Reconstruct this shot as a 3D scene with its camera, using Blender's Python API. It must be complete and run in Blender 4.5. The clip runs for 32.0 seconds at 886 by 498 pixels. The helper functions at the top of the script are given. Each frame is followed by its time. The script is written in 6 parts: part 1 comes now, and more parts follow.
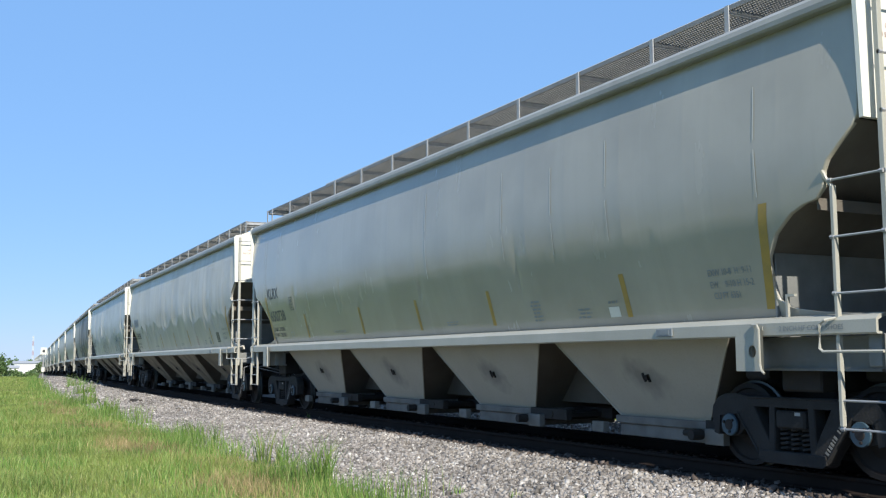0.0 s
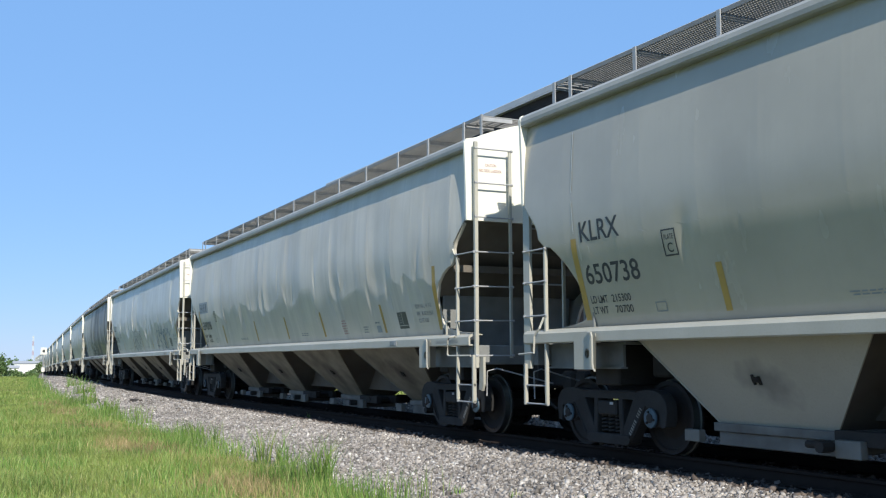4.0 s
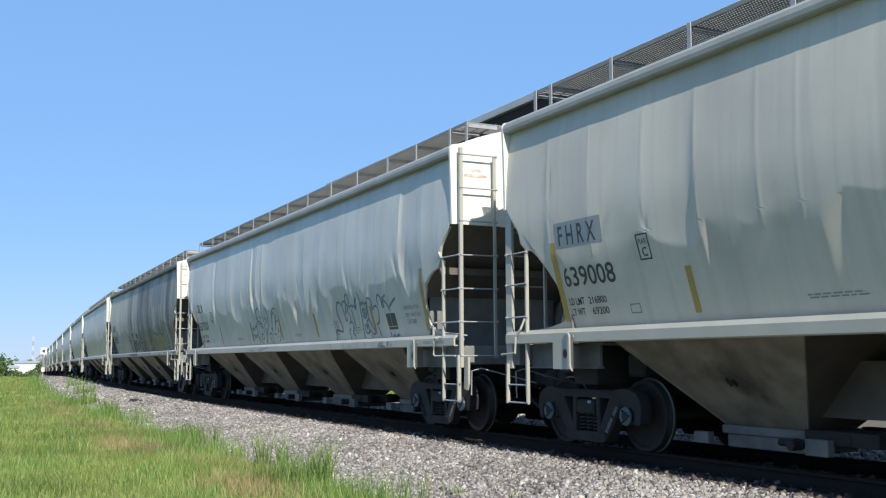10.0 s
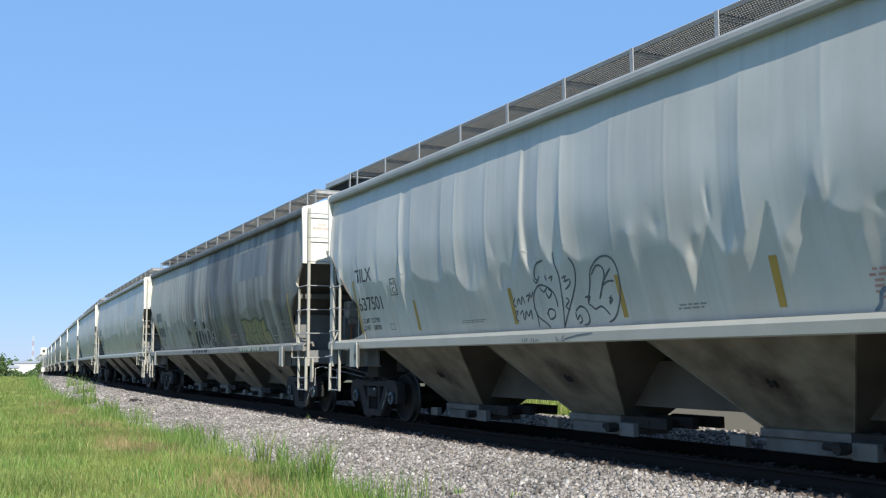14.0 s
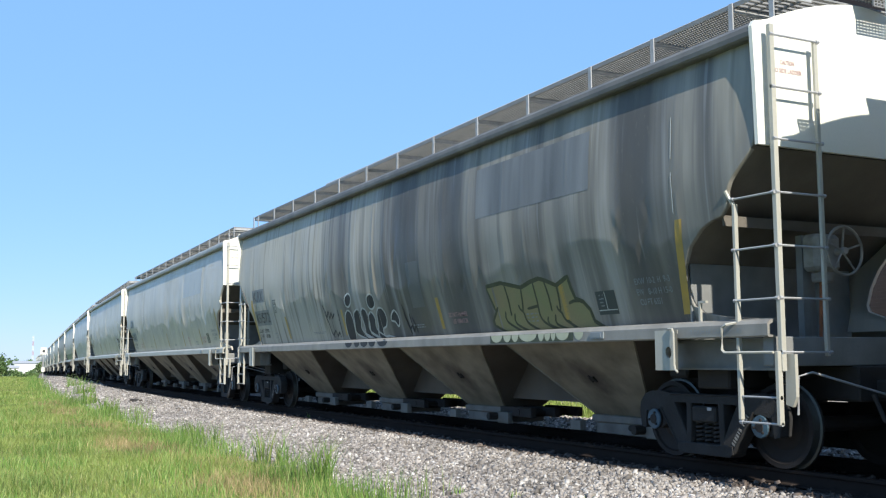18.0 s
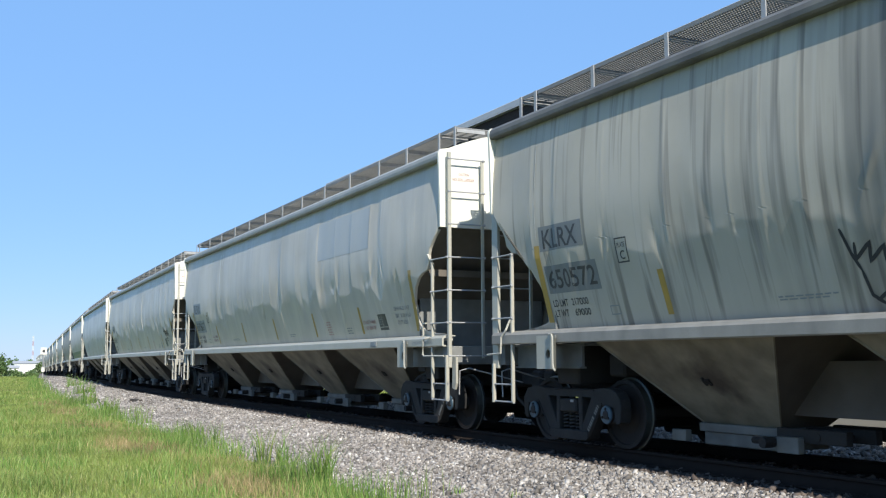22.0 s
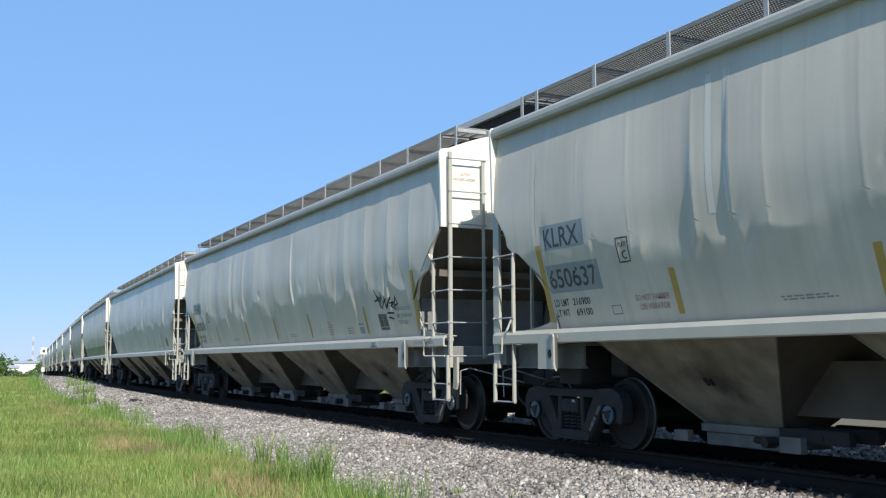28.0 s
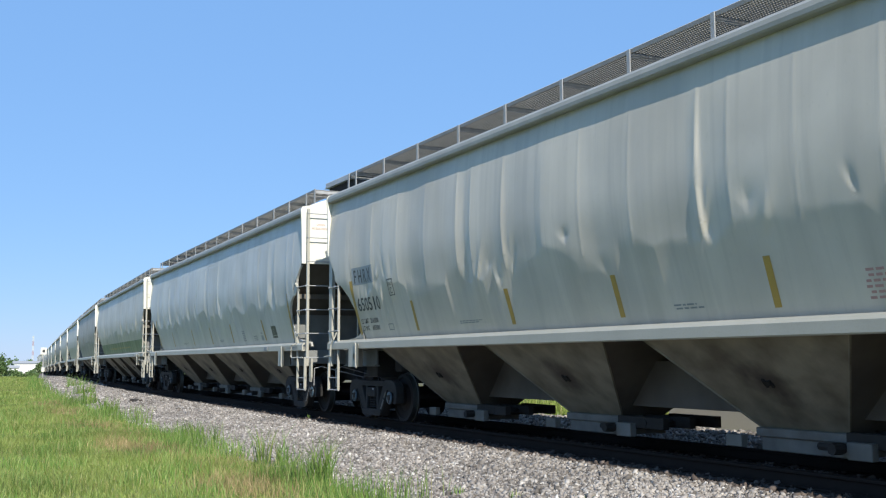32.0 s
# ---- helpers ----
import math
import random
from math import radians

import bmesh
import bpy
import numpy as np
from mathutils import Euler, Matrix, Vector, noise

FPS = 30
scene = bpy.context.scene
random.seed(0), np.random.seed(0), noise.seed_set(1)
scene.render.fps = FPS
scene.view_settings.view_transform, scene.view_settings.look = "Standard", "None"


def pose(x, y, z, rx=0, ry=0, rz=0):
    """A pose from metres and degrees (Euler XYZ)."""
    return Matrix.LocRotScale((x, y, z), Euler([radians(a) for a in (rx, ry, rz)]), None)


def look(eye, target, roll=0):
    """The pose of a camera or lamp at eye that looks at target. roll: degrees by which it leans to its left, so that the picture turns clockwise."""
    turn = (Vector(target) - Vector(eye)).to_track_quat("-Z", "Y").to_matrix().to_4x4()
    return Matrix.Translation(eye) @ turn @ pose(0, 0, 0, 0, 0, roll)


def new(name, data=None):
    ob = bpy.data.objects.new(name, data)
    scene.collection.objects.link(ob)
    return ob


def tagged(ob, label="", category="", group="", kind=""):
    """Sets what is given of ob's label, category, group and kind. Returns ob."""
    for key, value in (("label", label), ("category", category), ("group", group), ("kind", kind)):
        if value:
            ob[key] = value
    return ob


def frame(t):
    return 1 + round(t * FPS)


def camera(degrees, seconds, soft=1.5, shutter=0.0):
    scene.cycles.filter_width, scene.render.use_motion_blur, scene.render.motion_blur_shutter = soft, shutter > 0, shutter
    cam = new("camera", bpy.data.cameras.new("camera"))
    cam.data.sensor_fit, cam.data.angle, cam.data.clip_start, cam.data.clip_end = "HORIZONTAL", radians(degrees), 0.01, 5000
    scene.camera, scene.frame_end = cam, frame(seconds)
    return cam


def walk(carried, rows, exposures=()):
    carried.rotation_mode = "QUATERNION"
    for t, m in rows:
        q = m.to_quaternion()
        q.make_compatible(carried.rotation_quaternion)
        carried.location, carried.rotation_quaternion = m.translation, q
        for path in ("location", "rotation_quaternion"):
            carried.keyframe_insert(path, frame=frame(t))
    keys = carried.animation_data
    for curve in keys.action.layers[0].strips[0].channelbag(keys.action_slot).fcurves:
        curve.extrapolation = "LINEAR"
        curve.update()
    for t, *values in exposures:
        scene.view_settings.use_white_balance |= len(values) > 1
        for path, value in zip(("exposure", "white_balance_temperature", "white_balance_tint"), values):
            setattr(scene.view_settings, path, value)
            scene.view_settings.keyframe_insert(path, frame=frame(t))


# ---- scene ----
# The camera stands still beside the line; the rail heads lie at z = 0.
EYE = (0.0, 0.0, 1.178)
YAW, PITCH, LEAN = 1.1022, 0.10842, -0.221
cam = camera(47.03, 32.0, soft=1.2)
AHEAD = (-math.sin(YAW) * math.cos(PITCH), math.cos(YAW) * math.cos(PITCH), math.sin(PITCH))
STAND = look(EYE, Vector(EYE) + Vector(AHEAD), LEAN)
walk(cam, [(0.0, STAND), (32.0, STAND)], exposures=[(0.0, 0.52), (2.0, 0.50), (5.0, 0.47), (14.0, 0.47), (16.0, 0.50), (17.0, 0.58), (17.7, 0.72), (20.3, 0.74), (21.0, 0.64), (22.0, 0.57), (25.0, 0.55), (28.0, 0.48), (32.0, 0.46)])

# ---- light ----
SUN = Vector((1.0, -0.20, 0.74)).normalized()
sun = new("sun", bpy.data.lights.new("sun", "SUN"))
sun.data.energy, sun.data.angle, sun.data.color = 4.7, radians(0.5), (1.0, 0.95, 0.86)
sun.matrix_world = look((0, 0, 30), Vector((0, 0, 30)) - SUN)
world = bpy.data.worlds.new("sky")
scene.world = world
world.use_nodes = True
sky = world.node_tree.nodes.new("ShaderNodeTexSky")
sky.sky_type, sky.sun_disc = "NISHITA", False
sky.sun_elevation = math.asin(SUN.z)
sky.sun_rotation = math.atan2(SUN.x, SUN.y)
sky.air_density, sky.dust_density, sky.ozone_density = 1.0, 0.0, 3.0
tint = world.node_tree.nodes.new("ShaderNodeMix")
tint.data_type = "RGBA"
tint.inputs["Factor"].default_value = 0.78
tint.inputs["B"].default_value = (1.46, 3.08, 6.05, 1.0)
background = world.node_tree.nodes["Background"]
background.inputs["Strength"].default_value = 0.111
world.node_tree.links.new(sky.outputs[0], tint.inputs["A"])
world.node_tree.links.new(tint.outputs["Result"], background.inputs[0])


# ---- materials ----
def rgb(c):
    return (c[0], c[1], c[2], 1.0)


def surface(name, base, rough=0.6, metal=0.0, alt=None, scale=3.0, amount=0.5, grain=40.0, bump=0.1, stretch=(1, 1, 1), second=None, spec=0.5, translucent=0.0):
    """A worn surface: two scales of noise mix base and alt, and a fine grain gives relief."""
    m = bpy.data.materials.new(name)
    m.use_nodes = True
    nt = m.node_tree
    n, l = nt.nodes, nt.links
    b = n["Principled BSDF"]
    b.inputs["Metallic"].default_value = metal
    b.inputs["Roughness"].default_value = rough
    b.inputs["Specular IOR Level"].default_value = spec
    co = n.new("ShaderNodeTexCoord")
    mp = n.new("ShaderNodeMapping")
    mp.inputs["Scale"].default_value = stretch
    l.new(co.outputs["Object"], mp.inputs["Vector"])
    big = n.new("ShaderNodeTexNoise")
    big.inputs["Scale"].default_value, big.inputs["Detail"].default_value = scale, 6
    l.new(mp.outputs[0], big.inputs["Vector"])
    ramp = n.new("ShaderNodeMapRange")
    ramp.inputs[1].default_value, ramp.inputs[2].default_value = 0.35, 0.7
    ramp.inputs[4].default_value = amount
    l.new(big.outputs[0], ramp.inputs[0])
    mix = n.new("ShaderNodeMix")
    mix.data_type = "RGBA"
    mix.inputs["A"].default_value, mix.inputs["B"].default_value = rgb(base), rgb(alt or [c * 0.7 for c in base])
    l.new(ramp.outputs[0], mix.inputs["Factor"])
    fine = n.new("ShaderNodeTexNoise")
    fine.inputs["Scale"].default_value, fine.inputs["Detail"].default_value = grain, 4
    l.new(co.outputs["Object"], fine.inputs["Vector"])
    mix2 = n.new("ShaderNodeMix")
    mix2.data_type, mix2.blend_type = "RGBA", "MIX"
    r2 = n.new("ShaderNodeMapRange")
    r2.inputs[1].default_value, r2.inputs[2].default_value, r2.inputs[4].default_value = 0.5, 0.75, 0.35
    l.new(fine.outputs[0], r2.inputs[0])
    l.new(r2.outputs[0], mix2.inputs["Factor"])
    l.new(mix.outputs["Result"], mix2.inputs["A"])
    mix2.inputs["B"].default_value = rgb(second or [c * 0.75 for c in base])
    l.new(mix2.outputs["Result"], b.inputs["Base Color"])
    bp = n.new("ShaderNodeBump")
    bp.inputs["Strength"].default_value, bp.inputs["Distance"].default_value = bump, 0.02
    l.new(fine.outputs[0], bp.inputs["Height"])
    l.new(bp.outputs[0], b.inputs["Normal"])
    return m


def car_paint(name, base, streak, amount, rough=0.3, soot=0.0, coat=0.0):
    """Freight-car paint: faded patches, rain streaks that run down the sides, fine dust."""
    m = bpy.data.materials.new(name)
    m.use_nodes = True
    nt = m.node_tree
    n, l = nt.nodes, nt.links
    b = n["Principled BSDF"]
    co = n.new("ShaderNodeTexCoord")

    def field(scale, stretch, lo, hi, top, detail=5):
        mp = n.new("ShaderNodeMapping")
        mp.inputs["Scale"].default_value = stretch
        l.new(co.outputs["Object"], mp.inputs["Vector"])
        t = n.new("ShaderNodeTexNoise")
        t.inputs["Scale"].default_value, t.inputs["Detail"].default_value = scale, detail
        l.new(mp.outputs[0], t.inputs["Vector"])
        r = n.new("ShaderNodeMapRange")
        r.inputs[1].default_value, r.inputs[2].default_value, r.inputs[4].default_value = lo, hi, top
        l.new(t.outputs[0], r.inputs[0])
        return r.outputs[0]

    def along(fac, x0, x1):
        """Wears a mask away from x1 back to x0 along the car, with a ragged end."""
        sep = n.new("ShaderNodeSeparateXYZ")
        l.new(co.outputs["Object"], sep.inputs[0])
        r = n.new("ShaderNodeMapRange")
        r.inputs[1].default_value, r.inputs[2].default_value = x0, x1
        l.new(sep.outputs["X"], r.inputs[0])
        m2 = n.new("ShaderNodeMath")
        m2.operation = "MULTIPLY"
        l.new(fac, m2.inputs[0])
        l.new(r.outputs[0], m2.inputs[1])
        return m2.outputs[0]

    def blend(a, colour, fac):
        x = n.new("ShaderNodeMix")
        x.data_type = "RGBA"
        if isinstance(a, tuple):
            x.inputs["A"].default_value = a
        else:
            l.new(a, x.inputs["A"])
        x.inputs["B"].default_value = rgb(colour)
        l.new(fac, x.inputs["Factor"])
        return x.outputs["Result"]

    c = blend(rgb(base), [v * 0.86 for v in base], field(0.8, (1, 1, 1), 0.4, 0.65, 1.0))
    wash = field(2.2, (1.0, 0.2, 0.06), 0.48, 0.68, amount)
    c = blend(c, streak, along(wash, -5.5, -1.5) if soot else wash)
    c = blend(c, [min(1, v * 1.25) for v in base], field(3.5, (1.0, 0.2, 0.05), 0.6, 0.72, 0.5 * amount + 0.08))
    c = blend(c, streak, field(7.0, (1.0, 0.2, 0.035), 0.52, 0.66, 0.7 * amount, 3))
    if soot:
        c = blend(c, (0.165, 0.152, 0.125), along(field(1.6, (1.0, 0.3, 0.15), 0.15, 0.60, 0.74), -2.8, 0.6))
        c = blend(c, (0.055, 0.052, 0.048), along(field(1.1, (1.0, 0.2, 0.10), 0.40, 0.60, soot), -4.2, -1.2))
        c = blend(c, (0.46, 0.455, 0.43), field(3.2, (1.0, 0.2, 0.05), 0.60, 0.72, 0.38, 4))
        c = blend(c, (0.40, 0.40, 0.38), field(9.0, (1.0, 0.2, 0.03), 0.64, 0.72, 0.24, 3))
    c = blend(c, (0.30, 0.27, 0.22), field(18, (1, 1, 0.5), 0.62, 0.8, 0.18))
    l.new(c, b.inputs["Base Color"])
    rr = n.new("ShaderNodeMapRange")
    rr.inputs[3].default_value, rr.inputs[4].default_value = rough * 0.8, rough * 1.3
    l.new(field(2.0, (1, 1, 0.3), 0.3, 0.7, 1.0), rr.inputs[0])
    l.new(rr.outputs[0], b.inputs["Roughness"])
    b.inputs["Coat Weight"].default_value, b.inputs["Coat Roughness"].default_value = coat, 0.25
    return m


def smeared(m, pitch, height, dark):
    """Adds a greasy, ragged smear round the bracket in the middle of every hopper, and faint scuffs."""
    n, l = m.node_tree.nodes, m.node_tree.links
    b = n["Principled BSDF"]
    was = b.inputs["Base Color"].links[0].from_socket
    co, sep = n.new("ShaderNodeTexCoord"), n.new("ShaderNodeSeparateXYZ")
    l.new(co.outputs["Object"], sep.inputs[0])

    def calc(op, a, *values):
        x = n.new("ShaderNodeMath")
        x.operation = op
        l.new(a, x.inputs[0])
        for k, v in enumerate(values):
            if isinstance(v, float):
                x.inputs[k + 1].default_value = v
            else:
                l.new(v, x.inputs[k + 1])
        return x.outputs[0]

    dx = calc("SUBTRACT", calc("WRAP", sep.outputs["X"], pitch, 0.0), 0.5 * pitch)
    dz = calc("MULTIPLY", calc("SUBTRACT", sep.outputs["Z"], height), 1.15)
    slant = calc("ADD", calc("MULTIPLY", dx, 0.8), calc("MULTIPLY", dz, 0.5))
    far = calc("SQRT", calc("ADD", calc("MULTIPLY", slant, slant), calc("MULTIPLY", dz, dz)))
    noise = n.new("ShaderNodeTexNoise")
    noise.inputs["Scale"].default_value, noise.inputs["Detail"].default_value = 5.0, 5
    l.new(co.outputs["Object"], noise.inputs["Vector"])
    ragged = calc("ADD", far, calc("MULTIPLY", noise.outputs[0], 0.42))
    r = n.new("ShaderNodeMapRange")
    r.inputs[1].default_value, r.inputs[2].default_value, r.inputs[3].default_value, r.inputs[4].default_value = 0.30, 0.56, 0.92, 0.0
    l.new(ragged, r.inputs[0])
    mix = n.new("ShaderNodeMix")
    mix.data_type = "RGBA"
    l.new(was, mix.inputs["A"])
    mix.inputs["B"].default_value = rgb(dark)
    l.new(r.outputs[0], mix.inputs["Factor"])
    l.new(mix.outputs["Result"], b.inputs["Base Color"])


PAINT_NEW = car_paint("paint_fresh_grey", (0.390, 0.360, 0.290), (0.328, 0.308, 0.248), 0.25, rough=0.22, coat=0.5)
PAINT_GREY = car_paint("paint_grey", (0.545, 0.505, 0.425), (0.375, 0.352, 0.302), 0.45, rough=0.44, coat=0.18)
PAINT_PALE = car_paint("paint_pale_grey", (0.525, 0.484, 0.405), (0.367, 0.340, 0.285), 0.45, rough=0.44, coat=0.18)
PAINT_BLUE = car_paint("paint_blue_grey", (0.530, 0.524, 0.482), (0.390, 0.386, 0.356), 0.5, rough=0.44, coat=0.18)
PAINT_DARK = car_paint("paint_sooty_grey", (0.430, 0.400, 0.330), (0.088, 0.079, 0.064), 0.9, rough=0.55, soot=0.85, coat=0.1)
PAINT_TAN = car_paint("paint_tan", (0.36, 0.33, 0.28), (0.22, 0.2, 0.17), 0.5, rough=0.45)
PAINT_GREEN = car_paint("paint_green", (0.16, 0.22, 0.12), (0.10, 0.13, 0.08), 0.5, rough=0.45)
WHITE = surface("white_paint", (0.690, 0.675, 0.585), 0.5, alt=(0.640, 0.625, 0.54), scale=1.5, amount=0.6, bump=0.03, second=(0.610, 0.585, 0.50))
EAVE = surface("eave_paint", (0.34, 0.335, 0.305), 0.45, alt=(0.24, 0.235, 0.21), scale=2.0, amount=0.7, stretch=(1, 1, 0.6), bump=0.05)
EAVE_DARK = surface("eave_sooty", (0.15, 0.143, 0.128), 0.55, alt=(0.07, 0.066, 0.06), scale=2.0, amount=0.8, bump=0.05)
HOPPER_CLEAN = surface("hopper_clean_paint", (0.40, 0.37, 0.30), 0.55, alt=(0.33, 0.30, 0.24), scale=1.2, amount=0.7, bump=0.03)
SILL = surface("sill_paint", (0.385, 0.372, 0.315), 0.4, alt=(0.308, 0.300, 0.248), scale=2.0, amount=0.6, stretch=(1, 1, 0.5), bump=0.05, second=(0.304, 0.274, 0.218))
SILL_DIRTY = surface("dirty_sill_paint", (0.27, 0.258, 0.225), 0.5, alt=(0.16, 0.152, 0.135), scale=2.5, amount=0.9, stretch=(1, 1, 0.5), bump=0.05, second=(0.20, 0.185, 0.155))
HOPPER = surface("hopper_paint", (0.235, 0.206, 0.152), 0.6, alt=(0.095, 0.077, 0.052), scale=2.3, amount=0.95, grain=9, bump=0.06, second=(0.155, 0.124, 0.085))
smeared(HOPPER, 3.912, 0.94, (0.05, 0.038, 0.03))
smeared(HOPPER_CLEAN, 3.912, 0.93, (0.20, 0.19, 0.165))
PLATE = surface("bracket_paint", (0.19, 0.185, 0.165), 0.7, alt=(0.09, 0.085, 0.072), scale=3, amount=0.7, bump=0.08)
OUTLET = surface("outlet_paint", (0.175, 0.170, 0.155), 0.75, alt=(0.08, 0.075, 0.066), scale=3, amount=0.8, bump=0.08)
# A darker brown for the hoppers' end sheets: their shade is painted into the colour.
HOPPER_END = surface("hopper_end_shade", (0.120, 0.100, 0.078), 0.75, alt=(0.065, 0.053, 0.042), scale=1.5, amount=0.8, bump=0.1)
# The slope sheets are a mottled brown, darker than the sides.
SLOPE = surface("slope_sheet_brown", (0.135, 0.120, 0.098), 0.8, alt=(0.075, 0.064, 0.052), scale=1.3, amount=0.9, bump=0.1, second=(0.10, 0.075, 0.055))
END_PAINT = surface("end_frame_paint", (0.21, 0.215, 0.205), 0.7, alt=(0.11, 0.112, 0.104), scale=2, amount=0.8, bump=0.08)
UNDER = surface("underframe_grime", (0.036, 0.032, 0.029), 0.85, alt=(0.022, 0.020, 0.018), scale=4, amount=0.8, bump=0.2, spec=0.3)
IRON = surface("truck_cast_iron", (0.030, 0.0295, 0.0285), 0.85, alt=(0.018, 0.0175, 0.017), scale=5, amount=0.7, bump=0.3, second=(0.048, 0.041, 0.034), spec=0.3)
WHEEL = surface("wheel_steel", (0.027, 0.023, 0.021), 0.75, metal=0.0, alt=(0.018, 0.015, 0.014), scale=6, amount=0.7, bump=0.15, spec=0.3)
TREAD = surface("wheel_tread", (0.14, 0.15, 0.14), 0.45, metal=0.8, bump=0.02)
CAP = surface("blue_cap", (0.040, 0.085, 0.120), 0.5, alt=(0.025, 0.043, 0.055), scale=9, amount=0.7, bump=0.05)
GALV = surface("galvanised_steel", (0.38, 0.385, 0.385), 0.6, metal=0.3, alt=(0.25, 0.25, 0.25), scale=6, amount=0.6, bump=0.05)
GRATE = surface("grating_steel", (0.21, 0.21, 0.205), 0.6, metal=0.0, alt=(0.15, 0.15, 0.147), scale=6, amount=0.6, bump=0.05)
YELLOW = surface("yellow_stripe", (0.42, 0.27, 0.055), 0.45, alt=(0.30, 0.21, 0.07), scale=5, amount=0.7, bump=0.03)
INK = surface("black_lettering", (0.03, 0.032, 0.034), 0.5, alt=(0.08, 0.085, 0.09), scale=10, amount=0.5, bump=0.02)
INK_RED = surface("red_lettering", (0.40, 0.235, 0.215), 0.5, bump=0.02)
INK_FADE = surface("faded_lettering", (0.21, 0.23, 0.235), 0.5, bump=0.02)
SEAM_PAINT = surface("weld_bead_paint", (0.56, 0.54, 0.47), 0.4, alt=(0.48, 0.46, 0.40), scale=8, amount=0.6, bump=0.05)
PATCH = surface("patch_grey", (0.22, 0.25, 0.265), 0.45, alt=(0.26, 0.29, 0.30), scale=4, amount=0.5, bump=0.02)
PATCH_BLUE = surface("patch_blue_grey", (0.385, 0.405, 0.405), 0.44, alt=(0.44, 0.44, 0.41), scale=2.4, amount=0.9, stretch=(1, 1, 0.10), bump=0.02)
DECAL_BLACK = surface("decal_black", (0.035, 0.05, 0.055), 0.4, bump=0.02)
SPRAY_BLUE = surface("spray_blue", (0.085, 0.145, 0.20), 0.5, alt=(0.19, 0.25, 0.29), scale=6, amount=0.7, bump=0.02)
SPRAY_GREY = surface("spray_grey", (0.07, 0.085, 0.10), 0.5, alt=(0.17, 0.195, 0.21), scale=6, amount=0.8, bump=0.02)
SPRAY_BLACK = surface("spray_black", (0.014, 0.015, 0.018), 0.6, alt=(0.035, 0.038, 0.042), scale=6, amount=0.5, bump=0.02)
SPRAY_YELLOW = surface("spray_yellow", (0.20, 0.205, 0.085), 0.5, alt=(0.27, 0.19, 0.10), scale=1.6, amount=0.7, bump=0.02)
SPRAY_WHITE = surface("spray_white", (0.460, 0.470, 0.423), 0.5, bump=0.02)
RAIL = surface("rail_steel", (0.027, 0.021, 0.018), 0.95, metal=0.0, alt=(0.021, 0.016, 0.014), scale=4, amount=0.7, bump=0.1, spec=0.08)
TIE = surface("tie_wood", (0.052, 0.042, 0.034), 0.85, alt=(0.036, 0.031, 0.026), scale=3, amount=0.8, stretch=(8, 1, 8), bump=0.4)


# ---- building helpers ----
def mesh_of(name, bm, *mats, smooth=False):
    me = bpy.data.meshes.new(name)
    bmesh.ops.recalc_face_normals(bm, faces=bm.faces)
    bm.to_mesh(me)
    bm.free()
    for m in mats:
        me.materials.append(m)
    if smooth:
        for p in me.polygons:
            p.use_smooth = True
    return me


def part(name, bm, material, parent, label="", smooth=False):
    me = mesh_of(name, bm, material, smooth=smooth) if isinstance(bm, bmesh.types.BMesh) else bm
    ob = new(name, me)
    ob.parent = parent
    return tagged(ob, label)


def box(bm, x0, x1, y0, y1, z0, z1, bevel=0.0):
    v = [bm.verts.new((x, y, z)) for x in (x0, x1) for y in (y0, y1) for z in (z0, z1)]
    fs = [bm.faces.new([v[i] for i in q]) for q in ((0, 1, 3, 2), (4, 6, 7, 5), (0, 4, 5, 1), (2, 3, 7, 6), (0, 2, 6, 4), (1, 5, 7, 3))]
    if bevel:
        es = list({e for f in fs for e in f.edges})
        bmesh.ops.bevel(bm, geom=es, offset=bevel, segments=1, affect="EDGES")
    return bm


def boxed(*a, **k):
    return box(bmesh.new(), *a, **k)


def rod(bm, pts, r=0.012, sides=6):
    """A round bar through the points."""
    pts = [Vector(p) for p in pts]
    rings = []
    for i, p in enumerate(pts):
        d = (pts[min(i + 1, len(pts) - 1)] - pts[max(i - 1, 0)]).normalized()
        q = d.to_track_quat("Z", "Y").to_matrix()
        rings.append([bm.verts.new(p + q @ Vector((r * math.cos(a), r * math.sin(a), 0))) for a in [2 * math.pi * k / sides for k in range(sides)]])
    for a, b in zip(rings, rings[1:]):
        for k in range(sides):
            bm.faces.new((a[k], a[(k + 1) % sides], b[(k + 1) % sides], b[k]))
    bm.faces.new(rings[0][::-1])
    bm.faces.new(rings[-1])
    return bm


def lathe(bm, profile, centre, sides=32, mats=None):
    """A body turned round the y axis: profile of (y, radius)."""
    rings = []
    for y, r in profile:
        rings.append([bm.verts.new((centre[0] + r * math.cos(a), centre[1] + y, centre[2] + r * math.sin(a))) for a in [2 * math.pi * k / sides for k in range(sides)]])
    for i, (a, b) in enumerate(zip(rings, rings[1:])):
        for k in range(sides):
            f = bm.faces.new((a[k], a[(k + 1) % sides], b[(k + 1) % sides], b[k]))
            f.material_index = mats[i] if mats else 0
    f = bm.faces.new(rings[0][::-1])
    f.material_index = mats[0] if mats else 0
    f = bm.faces.new(rings[-1])
    f.material_index = mats[-1] if mats else 0
    return bm


def prism(bm, outline, y0, y1):
    """An outline in x, z pushed from y0 to y1."""
    a = [bm.verts.new((x, y0, z)) for x, z in outline]
    b = [bm.verts.new((x, y1, z)) for x, z in outline]
    bm.faces.new(a)
    bm.faces.new(b[::-1])
    for i in range(len(a)):
        j = (i + 1) % len(a)
        bm.faces.new((a[i], b[i], b[j], a[j]))
    return bm


